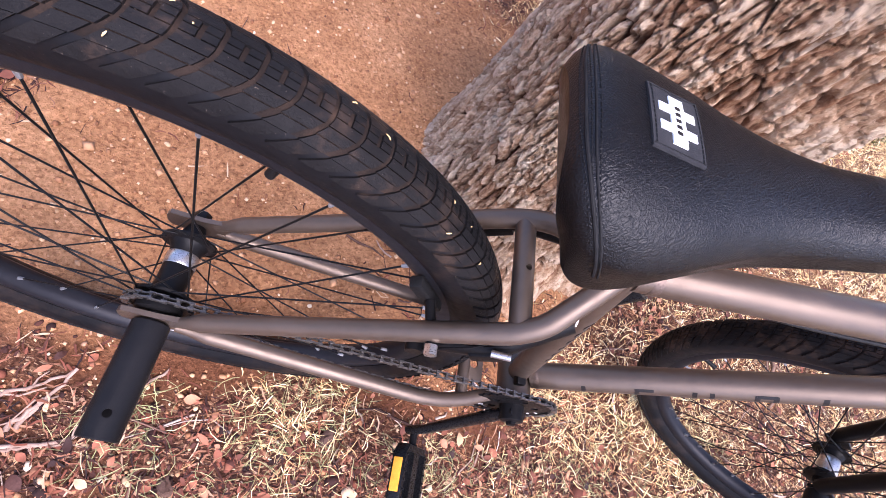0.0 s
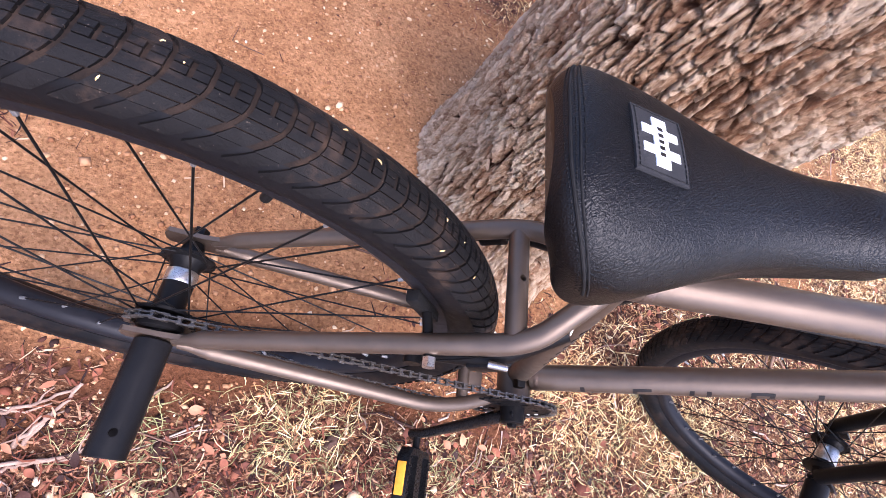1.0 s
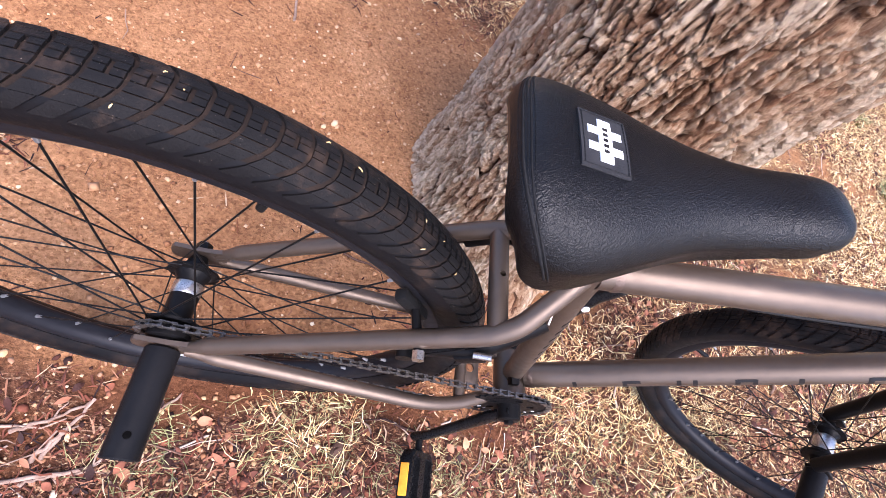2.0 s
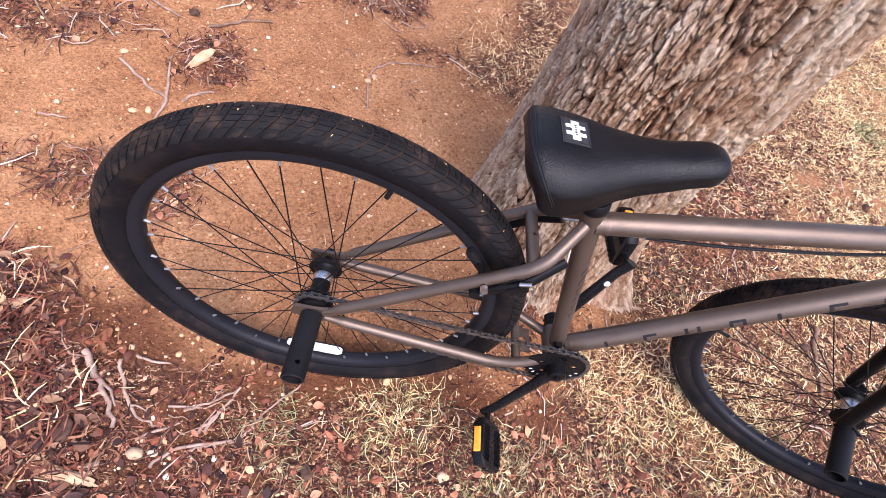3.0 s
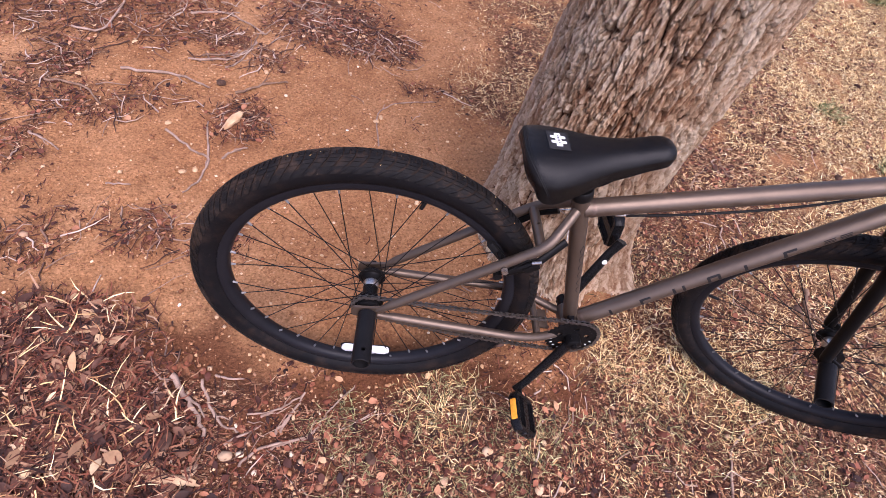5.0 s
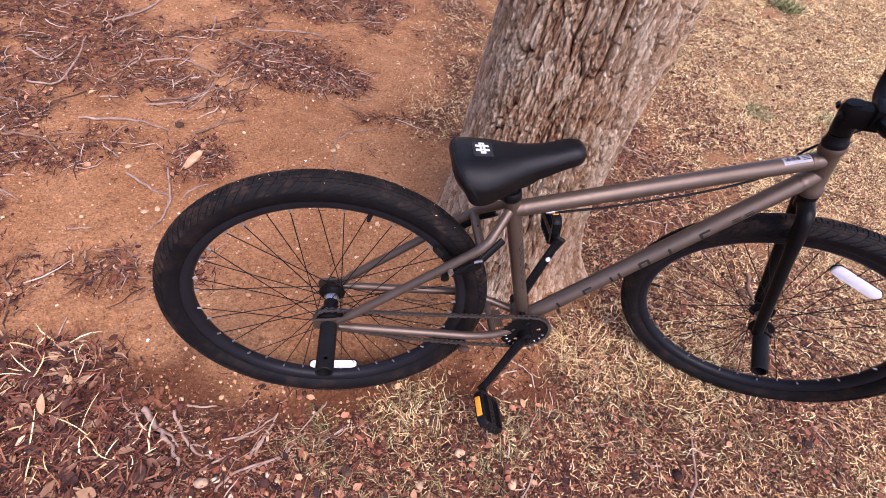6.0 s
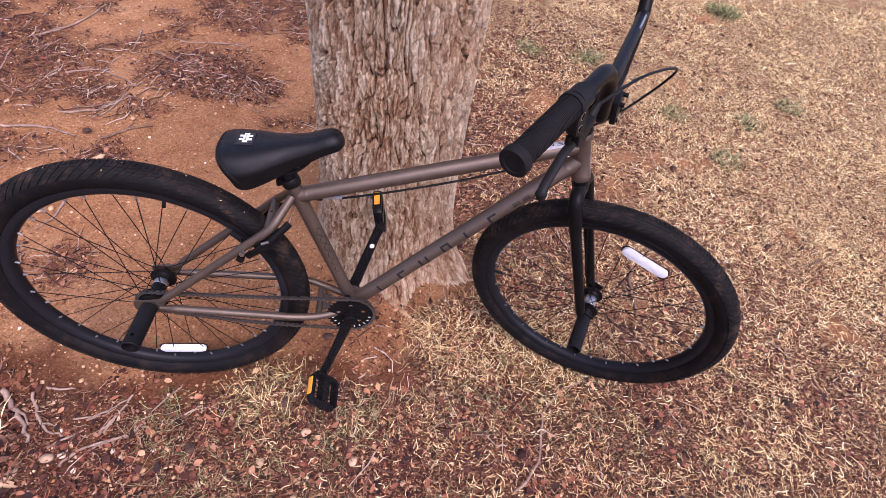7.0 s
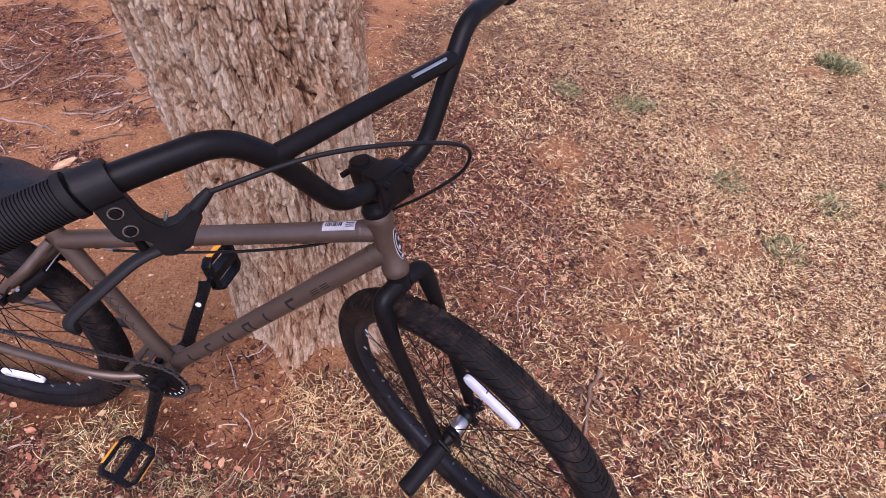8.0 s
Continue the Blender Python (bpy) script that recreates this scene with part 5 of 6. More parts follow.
def smooth_curve(points, n=10):
    """Passes a smooth line through the points."""
    p = [Vector(q) for q in points]
    out = []
    for i in range(len(p) - 1):
        a, b, c, d = p[max(i - 1, 0)], p[i], p[i + 1], p[min(i + 2, len(p) - 1)]
        for k in range(n):
            f = k / n
            out.append(0.5 * (2 * b + (c - a) * f + (2 * a - 5 * b + 4 * c - d) * f * f + (3 * b - a - 3 * c + d) * f ** 3))
    return out + [p[-1]]


turned = lambda v: STEER @ Vector(v)
cable = [turned(at_lever(-0.068, 0.004, 0.045)), turned((1.007, -0.115, 0.714)), turned((1.047, -0.02, 0.698)), turned((1.065, 0.052, 0.662)), turned((1.042, 0.080, 0.595)),
         turned((0.997, 0.054, 0.538)), Vector((0.947, 0.034, 0.480)), Vector((0.875, 0.012, 0.426)), Vector((0.74, -0.002, 0.382)), Vector((0.57, -0.002, 0.334)), Vector((0.455, 0.006, 0.302))]
brake_cable = piece("brake_cable", tube(smooth_curve(cable), 0.0026, 10), PLASTIC, "thin black brake cable")
part("cable_ferrule", tube([Vector((0.462, 0.0085, 0.3035)), Vector((0.438, 0.011, 0.298))], 0.0042, 10), STEEL, brake_cable)
part("inner_wire", tube(smooth_curve([(0.44, 0.011, 0.2985), (0.405, 0.020, 0.288), (0.372, 0.034, 0.276), (0.345, 0.042, 0.264)]), 0.0011, 6), STEEL, brake_cable)
part("wire_boot", tube([(0.408, 0.0193, 0.289), (0.384, 0.0285, 0.2805)], [0.006, 0.004], 10), PLASTIC, brake_cable)

# rear brake: two arms on the stays, pads against the rim, a wire between their tops
rear_brake = piece("rear_brake", tube(round_path([(0.250, -0.062, 0.178), (0.296, -0.068, 0.218), (0.345, -0.042, 0.262)], 0.02, 5), 0.0070, 12, squash=(0.7, 1.2)), BLACK, "black rim brake behind the seat tube")
part("brake_arm", tube(round_path([(0.250, 0.062, 0.178), (0.296, 0.068, 0.218), (0.345, 0.042, 0.262)], 0.02, 5), 0.0070, 12, squash=(0.7, 1.2)), BLACK, rear_brake)
for s in (-1, 1):
    part("brake_pad", block((0.056, 0.012, 0.013), Matrix.Translation((0.232, s * 0.0245, 0.196)) @ pose(0, 0, 0, 0, 48, 0), 0.003), PLASTIC, rear_brake)
    part("pad_post", tube([(0.236, s * 0.030, 0.198), (0.244, s * 0.074, 0.198)], 0.0048, 12), BLACK, rear_brake)
    part("anchor_block", block((0.030, 0.015, 0.016), Matrix.Translation((0.292, s * 0.066, 0.210)) @ pose(0, 0, 0, 0, -42, 0), 0.003), BLACK, rear_brake)
    part("anchor_bolt", tube([(0.288, s * 0.072, 0.226), (0.303, s * 0.074, 0.234)], 0.0034, 10), STEEL, rear_brake, "small steel anchor bolt")
    part("pivot_bolt", tube([(0.236, s * 0.054, 0.176), (0.236, s * 0.073, 0.176)], 0.0085, 14), BLACK, rear_brake)
    part("lock_nut", lathe([(s * 0.070, 0.0062), (s * 0.079, 0.0062)], 6, "y", at=(0.244, 0, 0.198)), STEEL, rear_brake)
    part("return_spring", tube([(0.240, s * 0.070, 0.178), (0.272, s * 0.070, 0.222), (0.296, s * 0.062, 0.246)], 0.0010, 6), BLACK, rear_brake)
part("straddle_wire", tube(smooth_curve([(0.345, -0.042, 0.264), (0.350, 0.0, 0.280), (0.345, 0.042, 0.264)]), 0.0011, 6), STEEL, rear_brake)
piece("seat_tube_stop", block((0.014, 0.022, 0.014), Matrix.Translation(BB + Vector((-0.012, -0.014, 0.036))), 0.003), BLACK)

# ---- prints on the frame: plain bars and shapes ----


def on_tube(a, b, r, f, angle, size, name, parent, material, lift=0.0004, rows=4):
    """A thin print that hugs a tube: f metres along it, at an angle round it (0: towards its left, 90: up, 180: right)."""
    a, b = Vector(a), Vector(b)
    d = (b - a).normalized()
    left = Vector((0, 1, 0))
    up = d.cross(left)
    bm = bmesh.new()
    half = size[1] / r / 2
    grids = []
    for rr in (r - 0.001, r + lift):
        grids.append([[bm.verts.new(a + d * (f + size[0] * (i - 0.5)) + rr * (math.cos(t) * left + math.sin(t) * up)) for t in (radians(angle) - half + 2 * half * k / rows for k in range(rows + 1))] for i in (0, 1)])
    low, top = grids
    for k in range(rows):
        bm.faces.new((top[0][k], top[0][k + 1], top[1][k + 1], top[1][k]))
    edge = [(0, k) for k in range(rows + 1)] + [(1, k) for k in range(rows, -1, -1)]
    for (i, k), (u, v) in zip(edge, edge[1:] + edge[:1]):
        bm.faces.new((low[i][k], low[u][v], top[u][v], top[i][k]))
    return part(name, bm, material, parent)


for k in range(6):
    f = 0.076 + 0.070 * k
    on_tube(DT_BACK, DT_FRONT, 0.0190, f, 180, (0.0060, 0.024), "print_bar", down_tube, DECAL)
    if k not in (4,):
        on_tube(DT_BACK, DT_FRONT, 0.0190, f + 0.010, 150 if k % 2 else 206, (0.022, 0.0050), "print_bar", down_tube, DECAL)
    if k in (2, 3):
        on_tube(DT_BACK, DT_FRONT, 0.0190, f + 0.020, 180, (0.0058, 0.024), "print_bar", down_tube, DECAL)
for f in (0.500, 0.526):
    for t in (160, 172, 184):
        on_tube(DT_BACK, DT_FRONT, 0.0190, f, t, (0.019, 0.0018), "print_line", down_tube, DECAL)
sticker = on_tube(TT_BACK, TT_FRONT, 0.0172, 0.553, 108, (0.054, 0.017), "sticker", top_tube, STICKER)
sticker["label"] = "worn grey printed barcode sticker"
for k in range(9):
    on_tube(TT_BACK, TT_FRONT, 0.0172, 0.531 + 0.0032 * k, 100, (0.0012 + 0.0006 * (k % 3), 0.008), "print_bar", top_tube, DECAL, 0.0008)
for k in range(3):
    on_tube(TT_BACK, TT_FRONT, 0.0172, 0.571, 92 + 12 * k, (0.014, 0.0012), "print_bar", top_tube, DECAL, 0.0008)
ring_print = bmesh.new()
c0 = TT_BACK.lerp(TT_FRONT, 0.80)
ttd = (TT_FRONT - TT_BACK).normalized()
ttu = ttd.cross(Vector((0, -1, 0)))
pts = []
for k in range(17):
    a = 2 * math.pi * k / 16
    t = radians(108) + 0.0075 / 0.0172 * math.sin(a)
    pts.append(c0 + ttd * 0.010 * math.cos(a) + 0.0174 * (math.cos(t) * Vector((0, 1, 0)) + math.sin(t) * ttu))
part("print_ring", tube(pts, 0.0007, 6, ring_print), DECAL, top_tube)
# looping scroll on the seat tube
std = (SEAT_TOP - BB).normalized()
stu = std.cross(Vector((0, 1, 0)))
for ph in (0, math.pi):
    pts = []
    for k in range(61):
        f = k / 60
        t = radians(138) + 0.42 * math.sin(f * 6 * math.pi + ph)
        pts.append(BB + std * (0.13 + 0.15 * f) + 0.0160 * (math.cos(t) * Vector((0, 1, 0)) - math.sin(t) * stu))
    part("print_scroll", tube(pts, 0.0009, 6), DECAL, seat_tube)
# plain badge on the head tube's face
for r0, mat_, ry, rz, dz, dt in ((0.0199, STICKER, 0.0095, 0.0300, 0, 0), (0.0202, DECAL, 0.0084, 0.0284, 0, 0), (0.0205, STICKER, 0.0064, 0.0200, 0.002, 0), (0.0208, DECAL, 0.0052, 0.0184, 0.002, 0), (0.0211, STICKER, 0.0026, 0.0040, 0.010, 0.1), (0.0211, STICKER, 0.0026, 0.0040, -0.004, -0.1), (0.0206, STICKER, 0.0036, 0.0030, -0.0225, 0)):
    bm = bmesh.new()
    c = HEAD_TOP - HEAD_UP * (0.060 - dz)
    fw = Vector((HEAD_UP.z, 0, -HEAD_UP.x))
    rings = []
    for rr in (r0 - 0.0008, r0):
        rings.append([])
        for k in range(20):
            a = 2 * math.pi * k / 20
            t = (ry * math.cos(a)) / 0.0196 + dt - 0.12
            rings[-1].append(bm.verts.new(c + HEAD_UP * rz * math.sin(a) + rr * (math.cos(t) * fw + math.sin(t) * Vector((0, 1, 0)))))
    mid = bm.verts.new(c + (r0 + 0.0001) * (math.cos(dt - 0.12) * fw + math.sin(dt - 0.12) * Vector((0, 1, 0))))
    for k in range(20):
        q = (k + 1) % 20
        bm.faces.new((rings[1][k], rings[1][q], mid)), bm.faces.new((rings[0][k], rings[0][q], rings[1][q], rings[1][k]))
    part("head_badge", bm, mat_, head_tube)

# ---- loose things on the ground ----


def stick(material, radius, *points):
    """A weathered twig lying on the earth, along plan points."""
    rnd = random.Random(points[0][0])
    radius *= 0.82
    p = [Vector((x, y, 0)) for x, y in points]
    line_ = smooth_curve(p, 6)
    n = len(line_)
    pts, rad = [], []
    for k, q in enumerate(line_):
        w = radius * 0.9
        x, y = q.x + rnd.uniform(-w, w), q.y + rnd.uniform(-w, w)
        pts.append(Vector((x, y, float(height(x, y)) + radius * (0.75 + 0.9 * rnd.random()))))
        rad.append(radius * (1.05 - 0.5 * k / n) * rnd.uniform(0.85, 1.18))
    base = pts[0].copy()
    b = tube([q - base for q in pts], rad, 9)
    # a knuckle or a short spur here and there
    if n > 8:
        k = n // 2
        d = (pts[k + 1] - pts[k]).normalized()
        side = Vector((-d.y, d.x, 0.25)) * rnd.choice((-1, 1))
        tube([pts[k] - base, pts[k] - base + side * radius * 3 + d * radius * 3, pts[k] - base + side * radius * 5 + d * radius * 8], [rad[k] * 0.7, rad[k] * 0.5, rad[k] * 0.3], 7, b)
    ob = part("twig", b, material)
    ob.location = base
    dark = material is DARK_TWIG
    return tagged(ob, "dark brown barky stick lying on the earth" if dark else "pale weathered crooked twig lying on the earth", "twig", "fallen twigs")


stick(TWIG, 0.007, (-1.098, 1.091), (-0.897, 1.107), (-0.77, 1.063))
stick(TWIG, 0.006, (-0.896, 1.21), (-0.746, 1.261), (-0.677, 1.386))
stick(TWIG, 0.005, (-0.756, 1.196), (-0.711, 1.252), (-0.683, 1.391))
stick(TWIG, 0.0055, (-0.842, 0.824), (-0.72, 0.747), (-0.673, 0.729), (-0.674, 0.635), (-0.701, 0.571))
stick(TWIG, 0.005, (-0.677, 0.728), (-0.727, 0.897))
stick(TWIG, 0.005, (-0.633, 0.733), (-0.604, 0.774), (-0.563, 0.803))
stick(TWIG, 0.004, (-0.114, 0.904), (-0.139, 1.053), (-0.078, 1.146), (0.086, 1.202))
stick(DARK_TWIG, 0.006, (-0.674, 1.061), (-0.597, 1.129), (-0.51, 1.172))
stick(TWIG, 0.005, (-1.235, 0.728), (-1.183, 0.708), (-1.12, 0.672))
stick(DARK_TWIG, 0.006, (-1.296, 0.969), (-1.181, 0.967), (-1.086, 0.901))
stick(TWIG, 0.004, (-0.931, 0.562), (-0.857, 0.57))
stick(TWIG, 0.009, (-0.546, 0.0), (-0.482, -0.062), (-0.416, -0.141))
stick(TWIG, 0.005, (-0.464, -0.013), (-0.406, -0.098), (-0.339, -0.131))
stick(TWIG, 0.004, (-0.369, -0.16), (-0.29, -0.112))
stick(TWIG, 0.0045, (-0.319, -0.204), (-0.279, -0.165), (-0.166, -0.125), (-0.132, -0.069), (-0.072, 0.01))
stick(TWIG, 0.005, (-0.609, -0.117), (-0.577, -0.163), (-0.561, -0.218))
stick(TWIG, 0.005, (-0.875, 0.078), (-0.776, 0.044), (-0.705, -0.018), (-0.708, -0.112))
stick(TWIG, 0.005, (-0.714, -0.355), (-0.665, -0.319), (-0.624, -0.26), (-0.622, -0.21))
stick(TWIG, 0.004, (-0.438, 0.004), (-0.364, -0.001))
stick(TWIG, 0.004, (-0.296, -0.087), (-0.243, -0.06), (-0.197, -0.022))
stick(TWIG, 0.004, (-0.24, -0.124), (-0.225, -0.072))
stick(TWIG, 0.005, (0.901, -0.309), (0.991, -0.226), (1.048, -0.061), (1.191, 0.025))
stick(TWIG, 0.003, (0.671, 0.017), (0.677, -0.058), (0.727, -0.12))
stick(DARK_TWIG, 0.009, (1.537, 0.517), (1.508, 0.432), (1.481, 0.284))
stick(TWIG, 0.006, (-0.983, 1.5), (-0.842, 1.544), (-0.658, 1.441))
stick(DARK_TWIG, 0.005, (-0.86, 1.252), (-0.708, 1.311), (-0.688, 1.437))
stick(TWIG, 0.006, (-0.153, 1.502), (-0.087, 1.423))
stick(TWIG, 0.005, (-0.343, 1.474), (-0.197, 1.434))
stick(TWIG, 0.006, (-1.349, 1.282), (-1.239, 1.316), (-1.269, 1.632))
stick(TWIG, 0.006, (-1.208, 1.779), (-1.093, 1.93), (-1.029, 2.165))
stick(TWIG, 0.006, (-0.788, 1.928), (-0.771, 1.732))
stick(TWIG, 0.006, (-1.449, 1.51), (-1.334, 1.444), (-1.278, 1.584))
stick(TWIG, 0.005, (-0.254, 2.476), (-0.052, 2.442), (0.114, 2.525))
stick(DARK_TWIG, 0.006, (-0.665, 1.741), (-0.489, 1.649), (-0.339, 1.533))
stick(TWIG, 0.005, (-0.583, 1.86), (-0.308, 1.886), (-0.215, 1.823))
stick(TWIG, 0.004, (-0.255, -0.162), (-0.217, -0.147), (-0.169, -0.13))
stick(TWIG, 0.005, (-0.255, -0.129), (-0.223, -0.079), (-0.202, -0.02))
stick(TWIG, 0.004, (0.676, -0.061), (0.744, -0.009))
stick(TWIG, 0.005, (0.454, 1.022), (0.49, 1.149), (0.524, 1.248))
stick(DARK_TWIG, 0.006, (2.434, 0.567), (2.583, 0.638))
stick(TWIG, 0.004, (-0.816, 0.062), (-0.722, -0.032), (-0.665, -0.091))
stick(DARK_TWIG, 0.005, (2.525, 2.788), (2.646, 2.664))


def lump(name, x, y, size, material, label, category, group="", seed=0, rough=0.25, turn=0.0, sink=0.25):
    """A knobbly little body: a cone, a pod or a chip."""
    b = bmesh.new()
    bmesh.ops.create_icosphere(b, subdivisions=3, radius=1)
    for v in b.verts:
        k = 1 + rough * (noise.noise(v.co * 2.3 + Vector((seed * 7.1, 0, 0))) + 0.6 * noise.noise(v.co * 5.5 + Vector((seed, 3, 0))))
        v.co = Vector((v.co.x * size[0] * k, v.co.y * size[1] * k, v.co.z * size[2] * k))
    bmesh.ops.transform(b, matrix=Matrix.Rotation(turn, 4, "Z"), verts=b.verts[:])
    ob = part(name, b, material)
    ob.location = (x, y, float(height(x, y)) + size[2] * (1 - sink))
    return tagged(ob, label, category, group)


lump("wood_chunk", -0.643, 0.915, (0.050, 0.016, 0.013), WOOD, "pale yellowish broken piece of wood on the earth", "wood", seed=1, turn=1.18, rough=0.3)
lump("wood_splinter", -0.480, -0.241, (0.080, 0.012, 0.008), WOOD, "flat pale split piece of wood among the litter", "wood", seed=2, turn=-0.13, rough=0.25)
lump("wood_splinter", -0.520, -0.215, (0.045, 0.009, 0.007), WOOD, "short pale split piece of wood among the litter", "wood", seed=3, turn=-0.4, rough=0.25)
for k, (x, y) in enumerate([(-0.741, 1.100), (1.946, -0.063), (3.212, 2.649), (1.360, 2.680), (1.271, 1.733), (2.267, 0.667), (2.451, 0.674), (1.986, 1.166), (0.231, -0.039), (-0.007, -0.168), (1.42, 2.72)]):
    lump("seed_cone", x, y, (0.016, 0.012, 0.011), POD, "dark brown knobbly seed cone on the ground", "cone", "fallen seed cones", k, 0.45, k * 1.3)
for k, (x, y) in enumerate([(2.016, 0.571), (1.81, 0.523), (-0.589, 0.19), (-0.241, 0.96)]):
    lump("pale_scrap", x, y, (0.005, 0.0035, 0.002), WHITE, "small pale scrap lying on the ground", "scrap", "pale scraps", k, 0.4, k * 2.1)
for k, (x, y) in enumerate([(-0.14, 1.03), (-0.125, 1.055), (-0.735, 0.655), (-0.70, 0.672), (-0.85, 0.86), (-0.60, 1.21)]):
    lump("stone", x, y, (0.011, 0.008, 0.006), WOOD, "small pale tan stone on the earth", "stone", "small stones", k + 4, 0.3, k * 1.7)

rng = np.random.default_rng(5)
EXTENT = (-2.2, 6.5, -0.9, 5.5)


def sown(n, chance, area=EXTENT):
    """n plan points drawn where chance says, thinner far off, none inside the trunk."""
    out = []
    got = 0
    while got < n:
        x, y = rng.uniform(area[0], area[1], 200000), rng.uniform(area[2], area[3], 200000)
        d = np.hypot(x - 0.7, y - 0.4)
        keep = (rng.random(200000) < chance(x, y) * np.clip((1.6 / np.maximum(d, 0.4)) ** 1.5, 0.05, 1)) & (np.hypot(x - TREE[0], y - TREE[1]) > 0.27)
        out.append(np.stack([x[keep], y[keep]], 1))
        got += int(keep.sum())
    return np.concatenate(out)[:n]


def blades(name, xy, length, width, lift, material, label, category, curl=1.0, pile=0.007, seg=3):
    """Thin bent strips, each a piece of its own, in one mesh."""
    n = len(xy)
    far = np.clip(np.hypot(xy[:, 0] - 0.7, xy[:, 1] - 0.4) / 2.2, 1, 2.6)
    L = rng.uniform(length[0], length[1], n) * (0.9 + 0.1 * far)
    W = rng.uniform(width[0], width[1], n) * far ** 0.7
    a = rng.uniform(0, 2 * math.pi, n)
    e = np.radians(rng.uniform(lift[0], lift[1], n))
    bend = rng.normal(0, 0.9, n) * curl
    droop = rng.uniform(0.2, 1.5, n)
    p = np.stack([xy[:, 0], xy[:, 1], height(xy[:, 0], xy[:, 1]) + rng.uniform(0.0005, 1, n) * pile], 1)
    rows = []
    for k in range(seg + 1):
        ang = a + bend * k / seg
        side = np.stack([-np.sin(ang), np.cos(ang), rng.uniform(-0.5, 0.5, n)], 1)
        w = W * np.interp(k / seg, (0, 0.33, 0.67, 1), (0.8, 1.0, 0.75, 0.15)) * 0.5
        rows += [p + side * w[:, None], p - side * w[:, None]]
        el = e * (1 - droop * (k + 0.5) / seg)
        p = p + (L / seg)[:, None] * np.stack([np.cos(ang) * np.cos(el), np.sin(ang) * np.cos(el), np.sin(el)], 1)
        p[:, 2] = np.maximum(p[:, 2], height(p[:, 0], p[:, 1]) + 0.0008)
    v = np.stack(rows, 1).reshape(-1, 3)
    base = (np.arange(n) * 2 * (seg + 1))[:, None]
    f = np.concatenate([base + np.array([2 * k, 2 * k + 1, 2 * k + 3, 2 * k + 2]) for k in range(seg)], 1).reshape(-1, 4)
    ob = new(name, arrays_mesh(name, v, f, material))
    return tagged(ob, label, category, kind="stuff")


def grains(name, xy, size, material, label, category, flat=0.6, coarse=False):
    """Small rounded grains in one mesh."""
    n = len(xy)
    base = bmesh.new()
    bmesh.ops.create_icosphere(base, subdivisions=1, radius=1)
    bv = np.array([v.co for v in base.verts])
    bf = np.array([[v.index for v in f.verts] for f in base.faces])
    base.free()
    if coarse:
        bv = np.array([(1, 0, 0), (-1, 0, 0), (0, 1, 0), (0, -1, 0), (0, 0, 1), (0, 0, -1)], float)
        bf = np.array([(0, 2, 4), (2, 1, 4), (1, 3, 4), (3, 0, 4), (2, 0, 5), (1, 2, 5), (3, 1, 5), (0, 3, 5)])
    far = np.clip(np.hypot(xy[:, 0] - 0.4, xy[:, 1] - 0.4) / 2.2, 1, 1.5)
    s = rng.gamma(3.0, 1 / 3.0, n) * size * far
    sc = np.stack([s * rng.uniform(0.8, 1.4, n), s * rng.uniform(0.7, 1.1, n), s * flat * rng.uniform(0.7, 1.2, n)], 1)
    a = rng.uniform(0, 2 * math.pi, n)
    jig = 1 + rng.uniform(-0.22, 0.22, (n, len(bv), 1))
    v = bv[None] * sc[:, None] * jig
    c, d = np.cos(a)[:, None], np.sin(a)[:, None]
    v = np.stack([v[..., 0] * c - v[..., 1] * d, v[..., 0] * d + v[..., 1] * c, v[..., 2]], -1)
    v += np.stack([xy[:, 0], xy[:, 1], height(xy[:, 0], xy[:, 1]) + sc[:, 2] * 0.45], 1)[:, None]
    f = (bf[None] + (np.arange(n) * len(bv))[:, None, None]).reshape(-1, 3)
    return tagged(new(name, arrays_mesh(name, v.reshape(-1, 3), f, material)), label, category, kind="stuff")


def leaves(name, xy, size, material, label, pile=0.010):
    """Curled dry leaves: pointed ovals with a fold along the rib."""
    n = len(xy)
    us = np.array([0.0, 0.2, 0.45, 0.7, 0.9, 1.0])
    ws = np.array([0.02, 0.22, 0.30, 0.22, 0.10, 0.01])
    a, e = rng.uniform(0, 2 * math.pi, n), rng.normal(0, 0.25, n)
    L = rng.uniform(size[0], size[1], n)
    curl, fold, fat = rng.normal(0, 0.5, n), rng.uniform(-0.15, 0.5, n), rng.uniform(0.6, 1.3, n)
    rows = []
    for u, w in zip(us, ws):
        for s in (-1, 0, 1):
            x, y = L * (u - 0.5), L * w * s * fat
            z = L * (fold * w * abs(s) + curl * (u - 0.5) ** 2 + np.sin(e) * (u - 0.5) * 0.6)
            rows.append(np.stack([x * np.cos(a) - y * np.sin(a), x * np.sin(a) + y * np.cos(a), z], 1))
    v = np.stack(rows, 1)
    v[..., 2] -= v[..., 2].min(1)[:, None]
    v += np.stack([xy[:, 0], xy[:, 1], height(xy[:, 0], xy[:, 1]) + rng.uniform(0.001, 1, n) * pile], 1)[:, None]
    k = 3 * len(us)
    quad = [[3 * i + j, 3 * i + j + 1, 3 * i + j + 4, 3 * i + j + 3] for i in range(len(us) - 1) for j in (0, 1)]
    f = (np.array(quad)[None] + (np.arange(n) * k)[:, None, None]).reshape(-1, 4)
    return tagged(new(name, arrays_mesh(name, v.reshape(-1, 3), f, material)), label, "leaves", kind="stuff")


